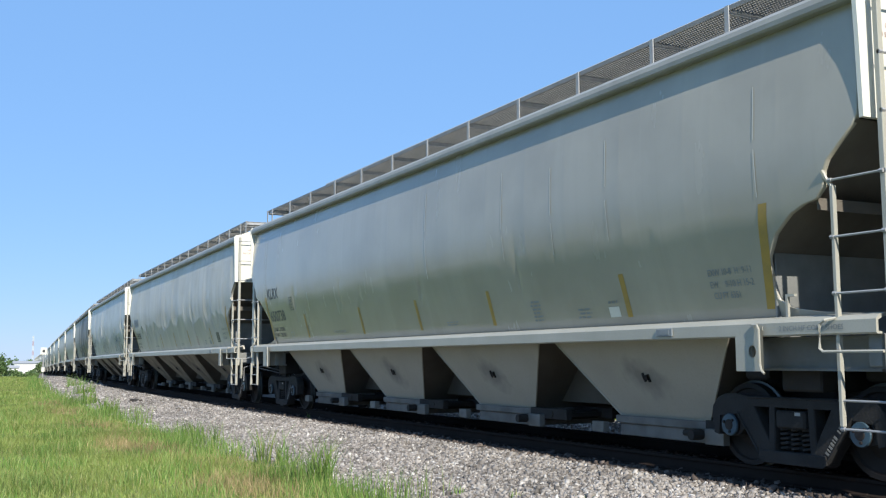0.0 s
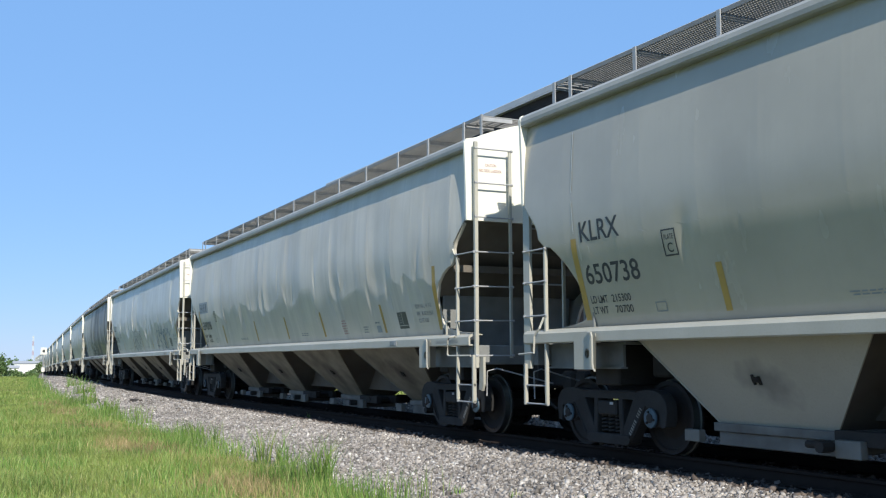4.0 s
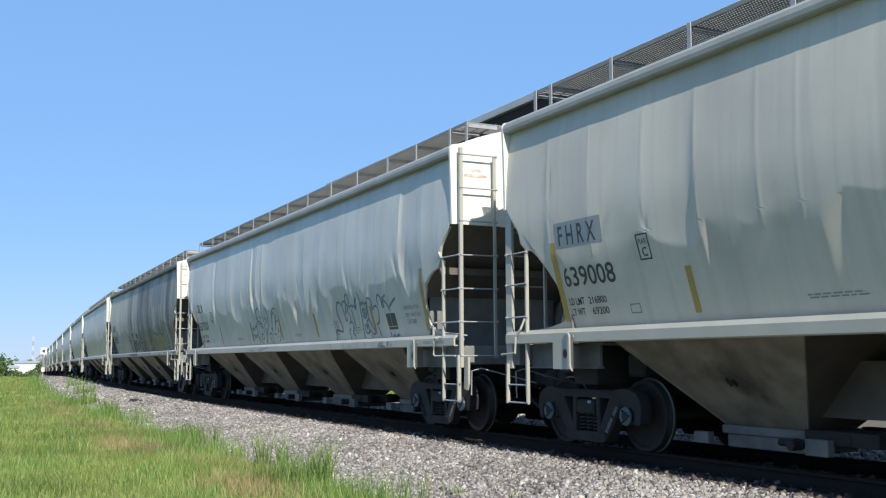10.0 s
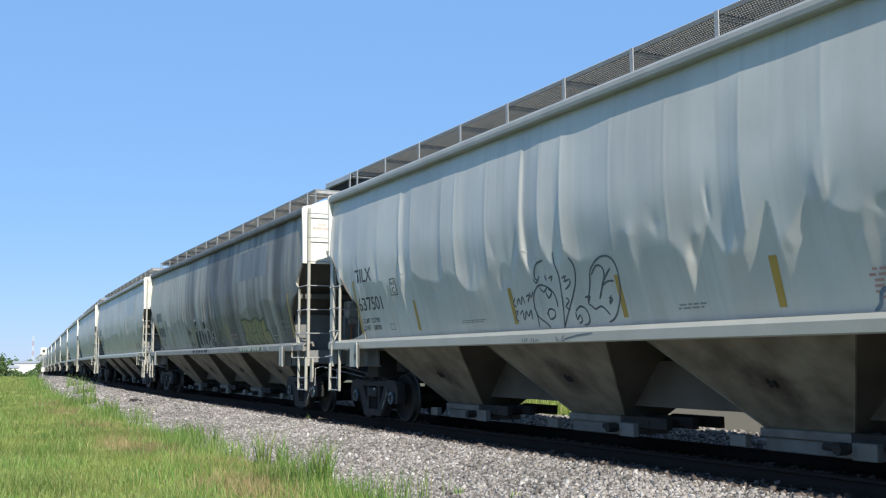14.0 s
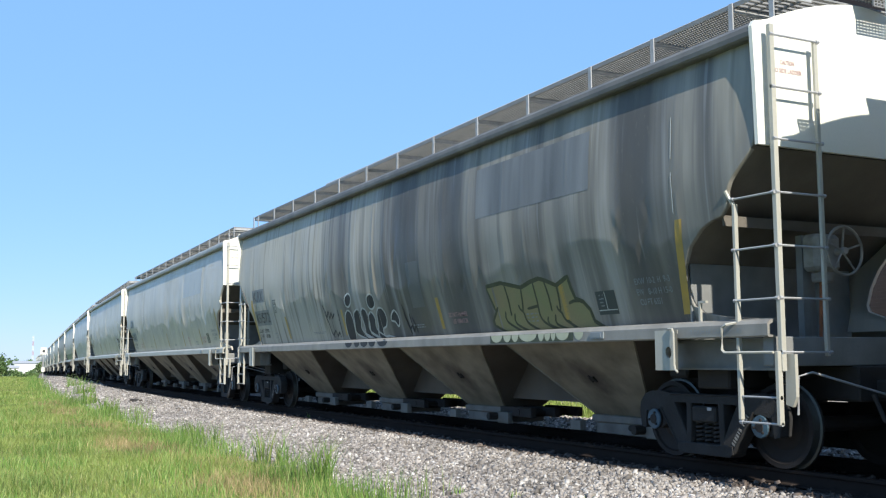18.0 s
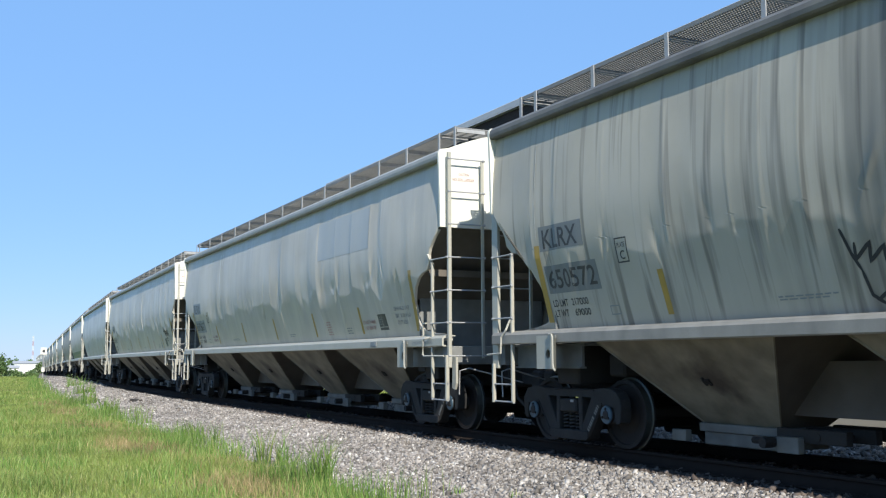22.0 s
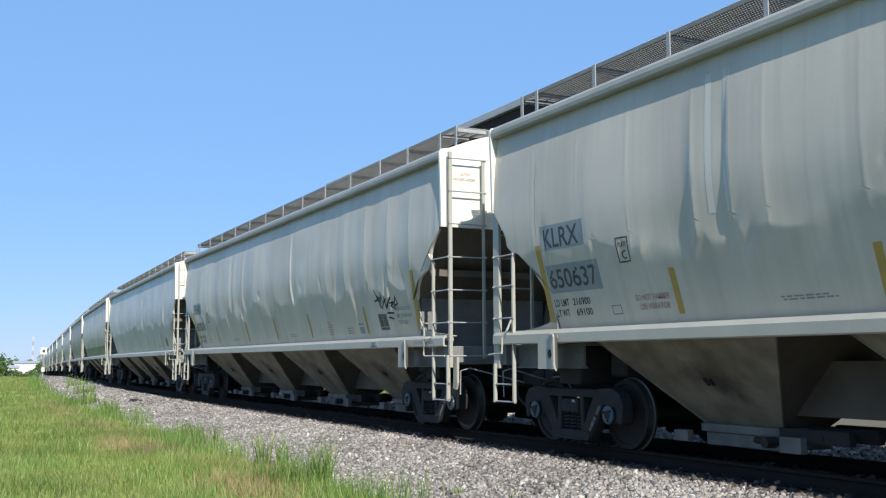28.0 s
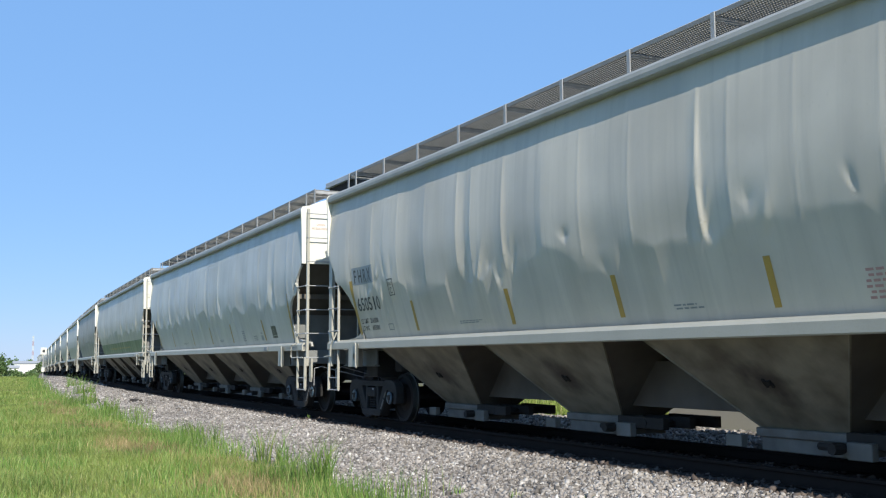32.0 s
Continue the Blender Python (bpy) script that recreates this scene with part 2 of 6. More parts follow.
# ---- the line of the track ----
D, BEND, BEND_START, BEND_END = 9.064, 0.001331, -15.4, -75.9


def line(s, lat=0.0):
    """Place on the track: s metres along, lat metres off its middle (negative: towards the camera); with its heading."""
    q0 = max(0.0, BEND_START - s)
    q = min(q0, BEND_START - BEND_END)
    th = BEND * q
    ex = q0 - q
    x = s if s > BEND_START else BEND_START - math.sin(th) / BEND - ex * math.cos(th)
    y = D + (1 - math.cos(th)) / BEND + ex * math.sin(th)
    return Vector((x + lat * math.sin(th), y + lat * math.cos(th), dip(s))), -th


def dip(s):
    """The line falls away gently towards the distance."""
    q = max(0.0, -15.0 - s)
    return -3.6e-5 * min(q, 200.0) ** 2 - 0.004 * max(0.0, q - 200.0)


CAR = 21.413          # from coupler to coupler
HALF = 9.89           # half the length of the roof
BOLSTER = 8.568       # from the middle of a car to the middle of its truck
AXLE = 0.889


def run(t):
    """How far the train has come along the line since 23 s."""
    u = t - 23.0
    return 3.567 * u + 0.0020213 * u * u - 0.0000214 * u ** 3


def car_pose(n, t):
    s = -11.295 - HALF + run(t) + n * CAR
    (a, _), (b, _) = line(s + BOLSTER), line(s - BOLSTER)
    mid, d = (a + b) / 2, (a - b).normalized()
    return Matrix.Translation(mid) @ d.to_track_quat("X", "Z").to_matrix().to_4x4()


# ---- hopper cars ----
PROFILE = [(1.4, 1.354), (2.0, 1.430), (2.3, 1.468), (2.6, 1.505), (2.75, 1.5235), (2.9, 1.541), (3.05, 1.553), (3.2, 1.56), (3.6, 1.55), (4.0, 1.525), (4.3, 1.495), (4.6, 1.455), (4.75, 1.435)]
CUT_FRONT = [(1.40, 0.40), (1.60, 0.40), (1.64, 0.95), (1.69, 1.27), (1.78, 1.40), (1.9, 1.44), (2.2, 1.40), (2.43, 1.23), (2.60, 0.98), (2.67, 0.80), (2.70, 0.63), (2.80, 0.52), (2.95, 0.50), (3.05, 0.44), (3.36, 0.07), (4.7, 0.0)]
CUT_REAR = [(1.40, 0.32), (1.60, 0.32), (1.64, 0.75), (1.69, 1.05), (1.78, 1.15), (1.9, 1.17), (2.2, 1.10), (2.43, 0.95), (2.60, 0.78), (2.70, 0.64), (2.72, 0.50), (2.82, 0.38), (2.95, 0.36), (3.03, 0.32), (3.36, 0.03), (4.7, 0.0)]
PANEL = 1.068


def lat_of(z):
    zs, ls = zip(*PROFILE)
    i = max(1, min(len(zs) - 2, int(np.searchsorted(zs, z))))
    # a smooth curve through the three nearest stations
    a, b, c = (zs[i - 1], ls[i - 1]), (zs[i], ls[i]), (zs[i + 1], ls[i + 1])
    lin = float(np.interp(z, zs, ls))
    quad = sum(p[1] * (z - q[0]) * (z - r[0]) / ((p[0] - q[0]) * (p[0] - r[0])) for p, q, r in ((a, b, c), (b, a, c), (c, a, b)))
    return quad if a[0] <= z <= c[0] else lin


UPPER = np.array([lat_of(1.4 + 0.01 * k) for k in range(330)])
UPPER = np.convolve(np.pad(UPPER, 12, mode="edge"), np.ones(25) / 25, mode="valid")


def upper(z):
    """The bowed upper part of the side, carried on downwards."""
    return np.interp(z, 1.4 + 0.01 * np.arange(330), UPPER)


def lower(z):
    """The straight sheet that leans in towards the sill."""
    return 1.49 + 0.29 * (z - 2.55)


def least(a, b, k):
    """The lesser of two, rounded over k."""
    h = np.clip(0.5 + 0.5 * (b - a) / k, 0, 1)
    return b * (1 - h) + a * h - k * h * (1 - h)


LAT = [float(least(lower(1.4 + 0.01 * k), upper(1.4 + 0.01 * k), 0.03)) for k in range(330)]


def side_lat(z):
    k = max(0.0, min(328.0, (z - 1.4) * 100))
    i = int(k)
    return LAT[i] * (1 - k + i) + LAT[i + 1] * (k - i)


def cut_of(z, table):
    zs, cs = zip(*table)
    return HALF - float(np.interp(z, zs, cs))


class Skin:
    """The near side of one car: its smooth section, with the panels' pillowing, weld seams and the buckles of old dents."""

    def __init__(self, seed, pillow, buckle):
        rng = random.Random(seed)
        self.pillow = pillow
        self.fold = 0.012 if pillow > 0.005 else 0.03
        # upper panels between the inner ribs, each sagging in its own way
        self.edges = [-11.0]
        while self.edges[-1] < 11.0:
            self.edges.append(self.edges[-1] + PANEL * rng.choice((0.5, 1.0, 1.0, 1.0)) * rng.uniform(0.85, 1.15))
        n = len(self.edges)
        self.amp = [rng.choice((0.1, 0.3, 0.5, 0.8, 1.0)) * rng.choice((1, 1, 1, -0.5)) for _ in range(n)]
        self.peak = [rng.choice((0.14, 0.3, 0.5, 0.7, 0.86)) for _ in range(n)]
        self.reach = [rng.uniform(0.5, 1.4) for _ in range(n)]
        # facets of the lower sheet, which move the fold up and down
        self.nodes, x = [], -11.0
        while x < 11.0:
            self.nodes.append((x, rng.uniform(-1, 1) * rng.choice((0.4, 1.0, 1.7)), rng.choice((0.004, 0.006, 0.012, 0.03))))
            x += rng.choice((0.09, 0.16, 0.35, 0.7)) * rng.uniform(0.8, 1.2)
        self.dents = []
        for k in range(int(34 * buckle)):
            deep = rng.choice((-1, -1, -1, 1)) * rng.uniform(0.006, 0.02)
            self.dents.append((rng.uniform(-9.0, 8.2), rng.uniform(2.25, 2.95), rng.uniform(0.025, 0.09), rng.uniform(0.12, 0.5), rng.uniform(-0.35, 0.5), deep))

    def field(self, x, z):
        """How far the sheet stands off its smooth section, for arrays of places."""
        x, z = np.asarray(x, float), np.asarray(z, float)
        if self.pillow == 0.0:
            return np.zeros(np.broadcast(x, z).shape)
        e = np.array(self.edges)
        k = np.clip(np.searchsorted(e, x, side="right") - 1, 0, len(e) - 2)
        w = e[k + 1] - e[k]
        u = (x - e[k]) / w
        p = np.array(self.peak)[k]
        tri = np.minimum(u / p, (1 - u) / (1 - p))
        tri = tri * (1.6 - 0.6 * tri)
        top = np.clip((4.5 - z) / np.array(self.reach)[k], 0, 1)
        top = top * top * (3 - 2 * top)
        sag = -0.9 * self.pillow * np.array(self.amp)[k] * tri * top * (1 + 0.9 * np.exp(-(((z - 2.6) / 0.4) ** 2)))
        at, val = np.array([q[0] for q in self.nodes]), np.array([q[1] for q in self.nodes])
        facet = 0.85 * self.pillow * np.interp(x, at, val) * np.clip((z - 1.6) / 0.7, 0, 1)
        fold = np.interp(x, at, np.array([q[2] for q in self.nodes]))
        base = least(lower(z), upper(z), 0.03)
        d = least(lower(z) + facet, upper(z) + sag, np.maximum(fold, self.fold - 0.012)) - base
        # weld seams
        d = d + max(0.0012, min(0.0030, 0.16 * self.pillow)) * np.exp(-((np.minimum(u, 1 - u) * w / 0.02) ** 2)) * (z > 2.5)
        for cx, cz, sx, sz, tilt, a in self.dents:
            dz = (z - cz) / sz
            w = sx * (0.35 + 1.1 * np.maximum(0.0, dz + 0.9))
            dx = (x - cx - tilt * (z - cz)) / w
            side = np.where(dx > 0, np.exp(-dx * dx), np.maximum(0.0, 1 + dx / 1.6) ** 2)
            fall = np.where(dz > 0, np.exp(-dz * dz), np.maximum(0.0, 1 + dz) ** 1.5)
            d = d + a * side * fall
        return d

    def off(self, x, z):
        return float(self.field(x, z))

    def at(self, x, z, lift=0.0):
        if z < 1.56:
            return (x, -(1.552 + 0.6 * lift), z)
        return (x, -(side_lat(z) + self.off(x, z) + 0.6 * lift), z)


def side_sheet(skin, nx=760, nz=99):
    # closer rows round the fold
    zs = np.concatenate([np.linspace(1.50, 1.82, nz // 6, endpoint=False), np.linspace(1.82, 2.25, nz // 9, endpoint=False), np.linspace(2.25, 3.05, nz * 5 // 9, endpoint=False), np.linspace(3.05, 4.57, nz - nz // 6 - nz // 9 - nz * 5 // 9 + 1)])
    a, b = np.array([-cut_of(z, CUT_REAR) for z in zs])[:, None], np.array([cut_of(z, CUT_FRONT) for z in zs])[:, None]
    x = a + (b - a) * np.linspace(0, 1, nx + 1)[None, :]
    z = np.repeat(zs[:, None], nx + 1, 1)
    y = -(np.array([side_lat(v) for v in zs])[:, None] + skin.field(x, z))
    n = nx + 1
    verts = np.stack([x, y, z], -1).reshape(-1, 3)
    # the folded edge round the ends
    lip = [np.stack([x[:, c] - np.sign(x[:, c]) * 0.004, y[:, c] + 0.05, zs], -1) for c in (0, nx)]
    base = len(verts)
    verts = np.concatenate([verts] + lip)
    i, j = np.meshgrid(np.arange(nx), np.arange(nz))
    a = (j * n + i).reshape(-1)
    faces = np.stack([a, a + 1, a + n + 1, a + n], 1)
    k = np.arange(nz)
    edge = [np.stack([k * n, (k + 1) * n, base + k + 1, base + k], 1), np.stack([k * n + nx, base + nz + 1 + k, base + nz + 2 + k, (k + 1) * n + nx], 1)]
    faces = np.concatenate([faces] + edge)
    me = bpy.data.meshes.new("side_sheet")
    me.vertices.add(len(verts))
    me.vertices.foreach_set("co", verts.astype(np.float32).reshape(-1))
    me.loops.add(faces.size)
    me.loops.foreach_set("vertex_index", faces.astype(np.int32).reshape(-1))
    me.polygons.add(len(faces))
    me.polygons.foreach_set("loop_start", (np.arange(len(faces)) * 4).astype(np.int32))
    me.polygons.foreach_set("use_smooth", np.ones(len(faces), bool))
    me.update(calc_edges=True)
    return me


PLAIN = Skin(1, 0.0, 0.0)


def roof_z(y):
    return 4.62 + 0.40 * (1 - (abs(y) / 1.5) ** 1.7)


def roof_sheet():
    bm = bmesh.new()
    ys = [-1.48 + 0.148 * k for k in range(21)]
    a = [bm.verts.new((-HALF, y, roof_z(y))) for y in ys]
    b = [bm.verts.new((HALF, y, roof_z(y))) for y in ys]
    c = [bm.verts.new((HALF, y, roof_z(y) - 0.02)) for y in ys]
    d = [bm.verts.new((-HALF, y, roof_z(y) - 0.02)) for y in ys]
    for i in range(20):
        bm.faces.new((a[i], b[i], b[i + 1], a[i + 1]))
        bm.faces.new((d[i], c[i], c[i + 1], d[i + 1]))
        bm.faces.new((a[i], a[i + 1], d[i + 1], d[i]))
        bm.faces.new((b[i], b[i + 1], c[i + 1], c[i]))
    return mesh_of("roof", bm, smooth=True)


def eave(sign):
    """The rounded top chord under the edge of the roof."""
    bm = bmesh.new()
    sec = [(1.43, 4.49), (1.565, 4.49), (1.590, 4.51), (1.597, 4.56), (1.587, 4.615), (1.545, 4.66), (1.43, 4.68)]
    a = [bm.verts.new((-HALF + 0.036, sign * y, z)) for y, z in sec]
    b = [bm.verts.new((HALF - 0.036, sign * y, z)) for y, z in sec]
    for i in range(len(sec)):
        j = (i + 1) % len(sec)
        bm.faces.new((a[i], b[i], b[j], a[j]))
    bm.faces.new(a)
    bm.faces.new(b[::-1])
    return mesh_of("eave", bm)


def end_panel(sign):
    """The upright sheet that closes the top of an end, arched with the roof and flush with the sides."""
    bm = bmesh.new()
    x = sign * (HALF + 0.012)
    right = [(1.568, 3.36), (1.574, 3.7), (1.582, 4.1), (1.594, 4.45), (1.600, 4.60), (1.565, 4.660)]
    top = [(y, roof_z(y) + 0.03) for y in [1.4 - 0.14 * k for k in range(21)]]
    ring = right + top + [(-y, z) for y, z in right[::-1]]
    a = [bm.verts.new((x, y, z)) for y, z in ring]
    b = [bm.verts.new((x - sign * 0.05, y, z)) for y, z in ring]
    bm.faces.new(a)
    bm.faces.new(b[::-1])
    for k in range(len(ring)):
        m = (k + 1) % len(ring)
        bm.faces.new((a[k], a[m], b[m], b[k]))
    return mesh_of("end_panel", bm)


def slope_in(sign, z):
    """How far the slope sheet has come in from the end at a height."""
    return 0.08 + (3.36 - z) * 1.24 if sign > 0 else 0.05 + (3.36 - z) * 0.98


def slope_sheet(sign):
    """The floor of the end bay: it slopes down and inwards from the end panel to the bulkhead."""
    bm = bmesh.new()
    rows = []
    low = 2.24 if sign > 0 else 2.10
    for j in range(9):
        z = 3.36 - (3.36 - low) * j / 8
        x = HALF - slope_in(sign, z)
        w = side_lat(z) - 0.006
        rows.append([bm.verts.new((sign * x, -w + 2 * w * i / 8, z)) for i in range(9)] + [bm.verts.new((sign * (x - 0.03), -w + 2 * w * i / 8, z)) for i in range(9)])
    for a, b in zip(rows, rows[1:]):
        for i in range(8):
            bm.faces.new((a[i], a[i + 1], b[i + 1], b[i]))
            bm.faces.new((a[i + 9], a[i + 10], b[i + 10], b[i + 9]))
    return mesh_of("slope_sheet", bm)


# a hopper's half length and half width at the top, its top, the same at the outlet, and its foot
STEEP = (1.63, 1.43, 1.50, 0.62, 0.36, 0.38)
WIDE = (1.84, 1.251, 1.52, 0.86, 0.72, 0.43)


def hopper_mesh(cx, kind):
    """One discharge hopper: four sloping sheets down to its outlet."""
    bm = bmesh.new()
    tx, ty, tz, lx, ly, lz = kind
    ring = ((-1, -1), (1, -1), (1, 1), (-1, 1))
    a = [bm.verts.new((cx + sx * tx, sy * ty, tz)) for sx, sy in ring]
    b = [bm.verts.new((cx + sx * lx, sy * ly, lz)) for sx, sy in ring]
    for i in range(4):
        j = (i + 1) % 4
        # the end sheets take the second material, coloured dark for their shade
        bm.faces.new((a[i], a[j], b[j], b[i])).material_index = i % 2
    bm.faces.new(b)
    return mesh_of("hopper", bm)


def corner_seam(cx, kind, sx):
    """The welded seam flange down a near corner of a hopper."""
    tx, ty, tz, lx, ly, lz = kind
    return mesh_of("corner_seam", rod(bmesh.new(), [(cx + sx * tx, -ty, tz), (cx + sx * lx, -ly, lz)], 0.016, 5))


def vent_plate(cx, kind):
    """The vibrator bracket welded to the middle of a hopper."""
    tx, ty, tz, lx, ly, lz = kind
    bm = bmesh.new()
    t = 0.52
    u = Vector((0, ly - ty, tz - lz)).normalized()
    n = Vector((0, -u.z, u.y))
    mid = Vector((cx, -ty + (ty - ly) * t, tz - (tz - lz) * t))
    r = Vector((1, 0, 0))
    for dx, dz, w, h in ((0, 0, 0.06, 0.03), (-0.04, 0.0, 0.014, 0.06), (0.045, -0.01, 0.016, 0.05)):
        c = mid + r * dx + u * dz
        v = [bm.verts.new(c + r * sx * w + u * sz * h + n * k) for k in (0.0, 0.02) for sx, sz in ((-1, -1), (1, -1), (1, 1), (-1, 1))]
        bm.faces.new(v[4:])
        for i in range(4):
            bm.faces.new((v[i], v[(i + 1) % 4], v[4 + (i + 1) % 4], v[4 + i]))
    return mesh_of("vibrator_bracket", bm)


def outlet_mesh(cx, kind):
    """A sliding outlet gate in its frame."""
    lx, ly, lz = kind[3:]
    bm = bmesh.new()
    box(bm, cx - lx - 0.06, cx + lx + 0.06, -ly - 0.07, ly + 0.07, lz - 0.09, lz + 0.01, 0.01)
    box(bm, cx - lx - 0.01, cx + lx + 0.01, -ly - 0.03, ly + 0.03, lz - 0.25, lz - 0.09, 0.01)
    return mesh_of("outlet_gate", bm)


def shaft_mesh(cx, kind):
    """The capstan shaft that turns the gate, with its socket and drive tube."""
    lx, ly, lz = kind[3:]
    x, z = cx + lx + 0.09, lz - 0.13
    bm = bmesh.new()
    rod(bm, [(x, -ly - 0.34, z), (x, ly + 0.34, z)], 0.035, 8)
    rod(bm, [(x, -ly - 0.38, z), (x, -ly - 0.22, z)], 0.06, 8)
    rod(bm, [(x - 0.36, -ly - 0.16, z), (x + 0.04, -ly - 0.16, z)], 0.04, 8)
    return mesh_of("gate_shaft", bm)


def end_plate(cx, kind, a, b, z0, z1):
    lx, ly, lz = kind[3:]
    return mesh_of("gate_bracket", boxed(*sorted((cx + a * (lx + 0.14), cx + a * (lx + 0.14 + b))), -ly - 0.22, -ly - 0.12, lz + z0, lz + z1, 0.008))


def gate_track(cx, kind):
    """The rails on which a gate slides open, and the rack between them."""
    lx, ly, lz = kind[3:]
    bm = bmesh.new()
    for y in (-ly - 0.08, 0.0, ly + 0.08):
        box(bm, cx + lx + 0.06, cx + lx + 1.04, y - 0.05, y + 0.05, lz - 0.12, lz + 0.03, 0.006)
    box(bm, cx + lx + 0.06, cx + lx + 0.76, -ly, ly, lz - 0.09, lz - 0.03)
    rod(bm, [(cx + lx + 0.65, -ly - 0.14, lz - 0.05), (cx + lx + 0.65, ly + 0.14, lz - 0.05)], 0.05, 8)
    return mesh_of("gate_track", bm)


def sill_mesh(sign):
    """The side sill: a channel with a sloping upper flange."""
    bm = bmesh.new()
    sec = [(1.30, 1.575), (1.42, 1.590), (1.512, 1.568), (1.55, 1.528), (1.55, 1.41), (1.535, 1.395), (1.44, 1.395), (1.44, 1.41), (1.52, 1.42), (1.52, 1.52), (1.42, 1.56), (1.30, 1.56)]
    xs = [-HALF - 0.02, HALF + 0.02]
    a = [bm.verts.new((xs[0], sign * y, z)) for y, z in sec]
    b = [bm.verts.new((xs[1], sign * y, z)) for y, z in sec]
    for i in range(len(sec)):
        j = (i + 1) % len(sec)
        bm.faces.new((a[i], b[i], b[j], a[j]))
    bm.faces.new(a)
    bm.faces.new(b[::-1])
    return mesh_of("side_sill", bm)


def bracket_plate(x0, x1):
    """The jacking plate that hangs under the sill, with its round hole and curved edge."""
    bm = bmesh.new()
    cx, cz, r = x0 + 0.66 * (x1 - x0), 1.25, 0.05
    out = [(x0, 1.05), (x1, 1.05), (x1, 1.50), (x0, 1.50)]
    ring = [(cx + r * math.cos(a), cz + 1.3 * r * math.sin(a)) for a in [-0.75 * math.pi + 2 * math.pi * k / 16 for k in range(16)]]
    for y in (-1.585, -1.555):
        o = [bm.verts.new((x, y, z)) for x, z in out]
        h = [bm.verts.new((x, y, z)) for x, z in ring]
        for k in range(16):
            c0, c1 = o[k // 4], o[((k + 1) // 4) % 4]
            if c0 is c1:
                bm.faces.new((c0, h[k], h[(k + 1) % 16]))
            else:
                bm.faces.new((c0, h[k], h[(k + 1) % 16], c1))
    box(bm, x0, x1, -1.556, -1.35, 1.46, 1.50)
    box(bm, x0 + 0.02, x0 + 0.05, -1.556, -1.30, 1.05, 1.46)
    return mesh_of("jacking_plate", bm)


def plate_lip(x):
    bm = bmesh.new()
    rod(bm, [(x - 0.10, -1.60, 1.515), (x - 0.02, -1.61, 1.51), (x + 0.012, -1.62, 1.47), (x + 0.014, -1.62, 1.12), (x + 0.03, -1.62, 1.06), (x + 0.07, -1.62, 1.03)], 0.013)
    return mesh_of("grab_bar", bm)


def stile(x, y, z0, z1, w=0.03, t=0.06):
    return mesh_of("stile", boxed(x - w, x + w, y - t / 2, y + t / 2, z0, z1, 0.006))


def rung(a, b):
    bm = bmesh.new()
    rod(bm, [a, b], 0.0125, 6)
    d = (Vector(b) - Vector(a)).normalized()
    for p in (Vector(a), Vector(b)):
        rod(bm, [p - d * 0.02, p + d * 0.02], 0.022, 6)
    return mesh_of("rung", bm)


def side_frame(sign):
    """A cast truck side frame: arched top chord, slanting legs down to the spring seat, and open windows between."""
    bm = bmesh.new()
    y0, y1 = sorted((sign * 0.93, sign * 1.10))
    top = [(-1.19, 0.55), (-1.17, 0.66), (-1.09, 0.75), (-0.96, 0.795), (-0.80, 0.80), (-0.60, 0.775), (0.60, 0.775), (0.80, 0.80), (0.96, 0.795), (1.09, 0.75), (1.17, 0.66), (1.19, 0.55)]
    low = [(-1.16, 0.36), (-1.07, 0.34), (-1.06, 0.56), (-0.74, 0.58), (-0.60, 0.68), (0.60, 0.68), (0.74, 0.58), (1.06, 0.56), (1.07, 0.34), (1.16, 0.36)]
    prism(bm, top + low[::-1], y0, y1)
    for s in (-1, 1):
        # slanting leg, bolster column, web at the window's top and the jaw behind the bearing
        prism(bm, [(s * 0.81, 0.60), (s * 0.62, 0.70), (s * 0.54, 0.70), (s * 0.31, 0.30), (s * 0.31, 0.13), (s * 0.46, 0.13)], y0 + 0.004, y1 - 0.004)
        prism(bm, [(s * 0.31, 0.70), (s * 0.22, 0.70), (s * 0.24, 0.20), (s * 0.33, 0.20)], y0 + 0.002, y1 - 0.002)
        prism(bm, [(s * 1.10, 0.58), (s * 0.72, 0.58), (s * 0.70, 0.42), (s * 0.80, 0.35), (s * 1.00, 0.35), (s * 1.10, 0.38)], y0 + 0.03, y1 - 0.03)
        rod(bm, [(s * 0.78, sign * 1.10, 0.60), (s * 0.44, sign * 1.10, 0.14)], 0.016, 5)
    prism(bm, [(-0.45, 0.22), (0.45, 0.22), (0.46, 0.13), (0.40, 0.09), (-0.40, 0.09), (-0.46, 0.13)], y0 - 0.015, y1 + 0.015)
    rod(bm, [(-0.60, sign * 1.10, 0.765), (0.60, sign * 1.10, 0.765)], 0.014, 5)
    bmesh.ops.bevel(bm, geom=[e for e in bm.edges if e.calc_length() > 0.1], offset=0.010, segments=1, affect="EDGES")
    return mesh_of("side_frame", bm)


def frame_stencil():
    """The row of small white characters, too worn to read, down a slanting leg of the side frame."""
    bm = bmesh.new()
    for k in range(11):
        if k == 4:
            continue
        u = 0.1 + 0.075 * k
        c = Vector((0.72 - 0.30 * u, -1.102, 0.60 - 0.42 * u))
        a, b = Vector((-0.30, 0, -0.42)).normalized(), Vector((0.42, 0, -0.30)).normalized()
        w, h = (0.012, 0.025) if k % 3 else (0.008, 0.025)
        v = [bm.verts.new(c + a * p * w + b * q * h + Vector((0, d, 0))) for d in (0.0, -0.003) for p, q in ((-1, -1), (1, -1), (1, 1), (-1, 1))]
        bm.faces.new(v[4:])
        for i in range(4):
            bm.faces.new((v[i], v[(i + 1) % 4], v[4 + (i + 1) % 4], v[4 + i]))
    return mesh_of("frame_stencil", bm)


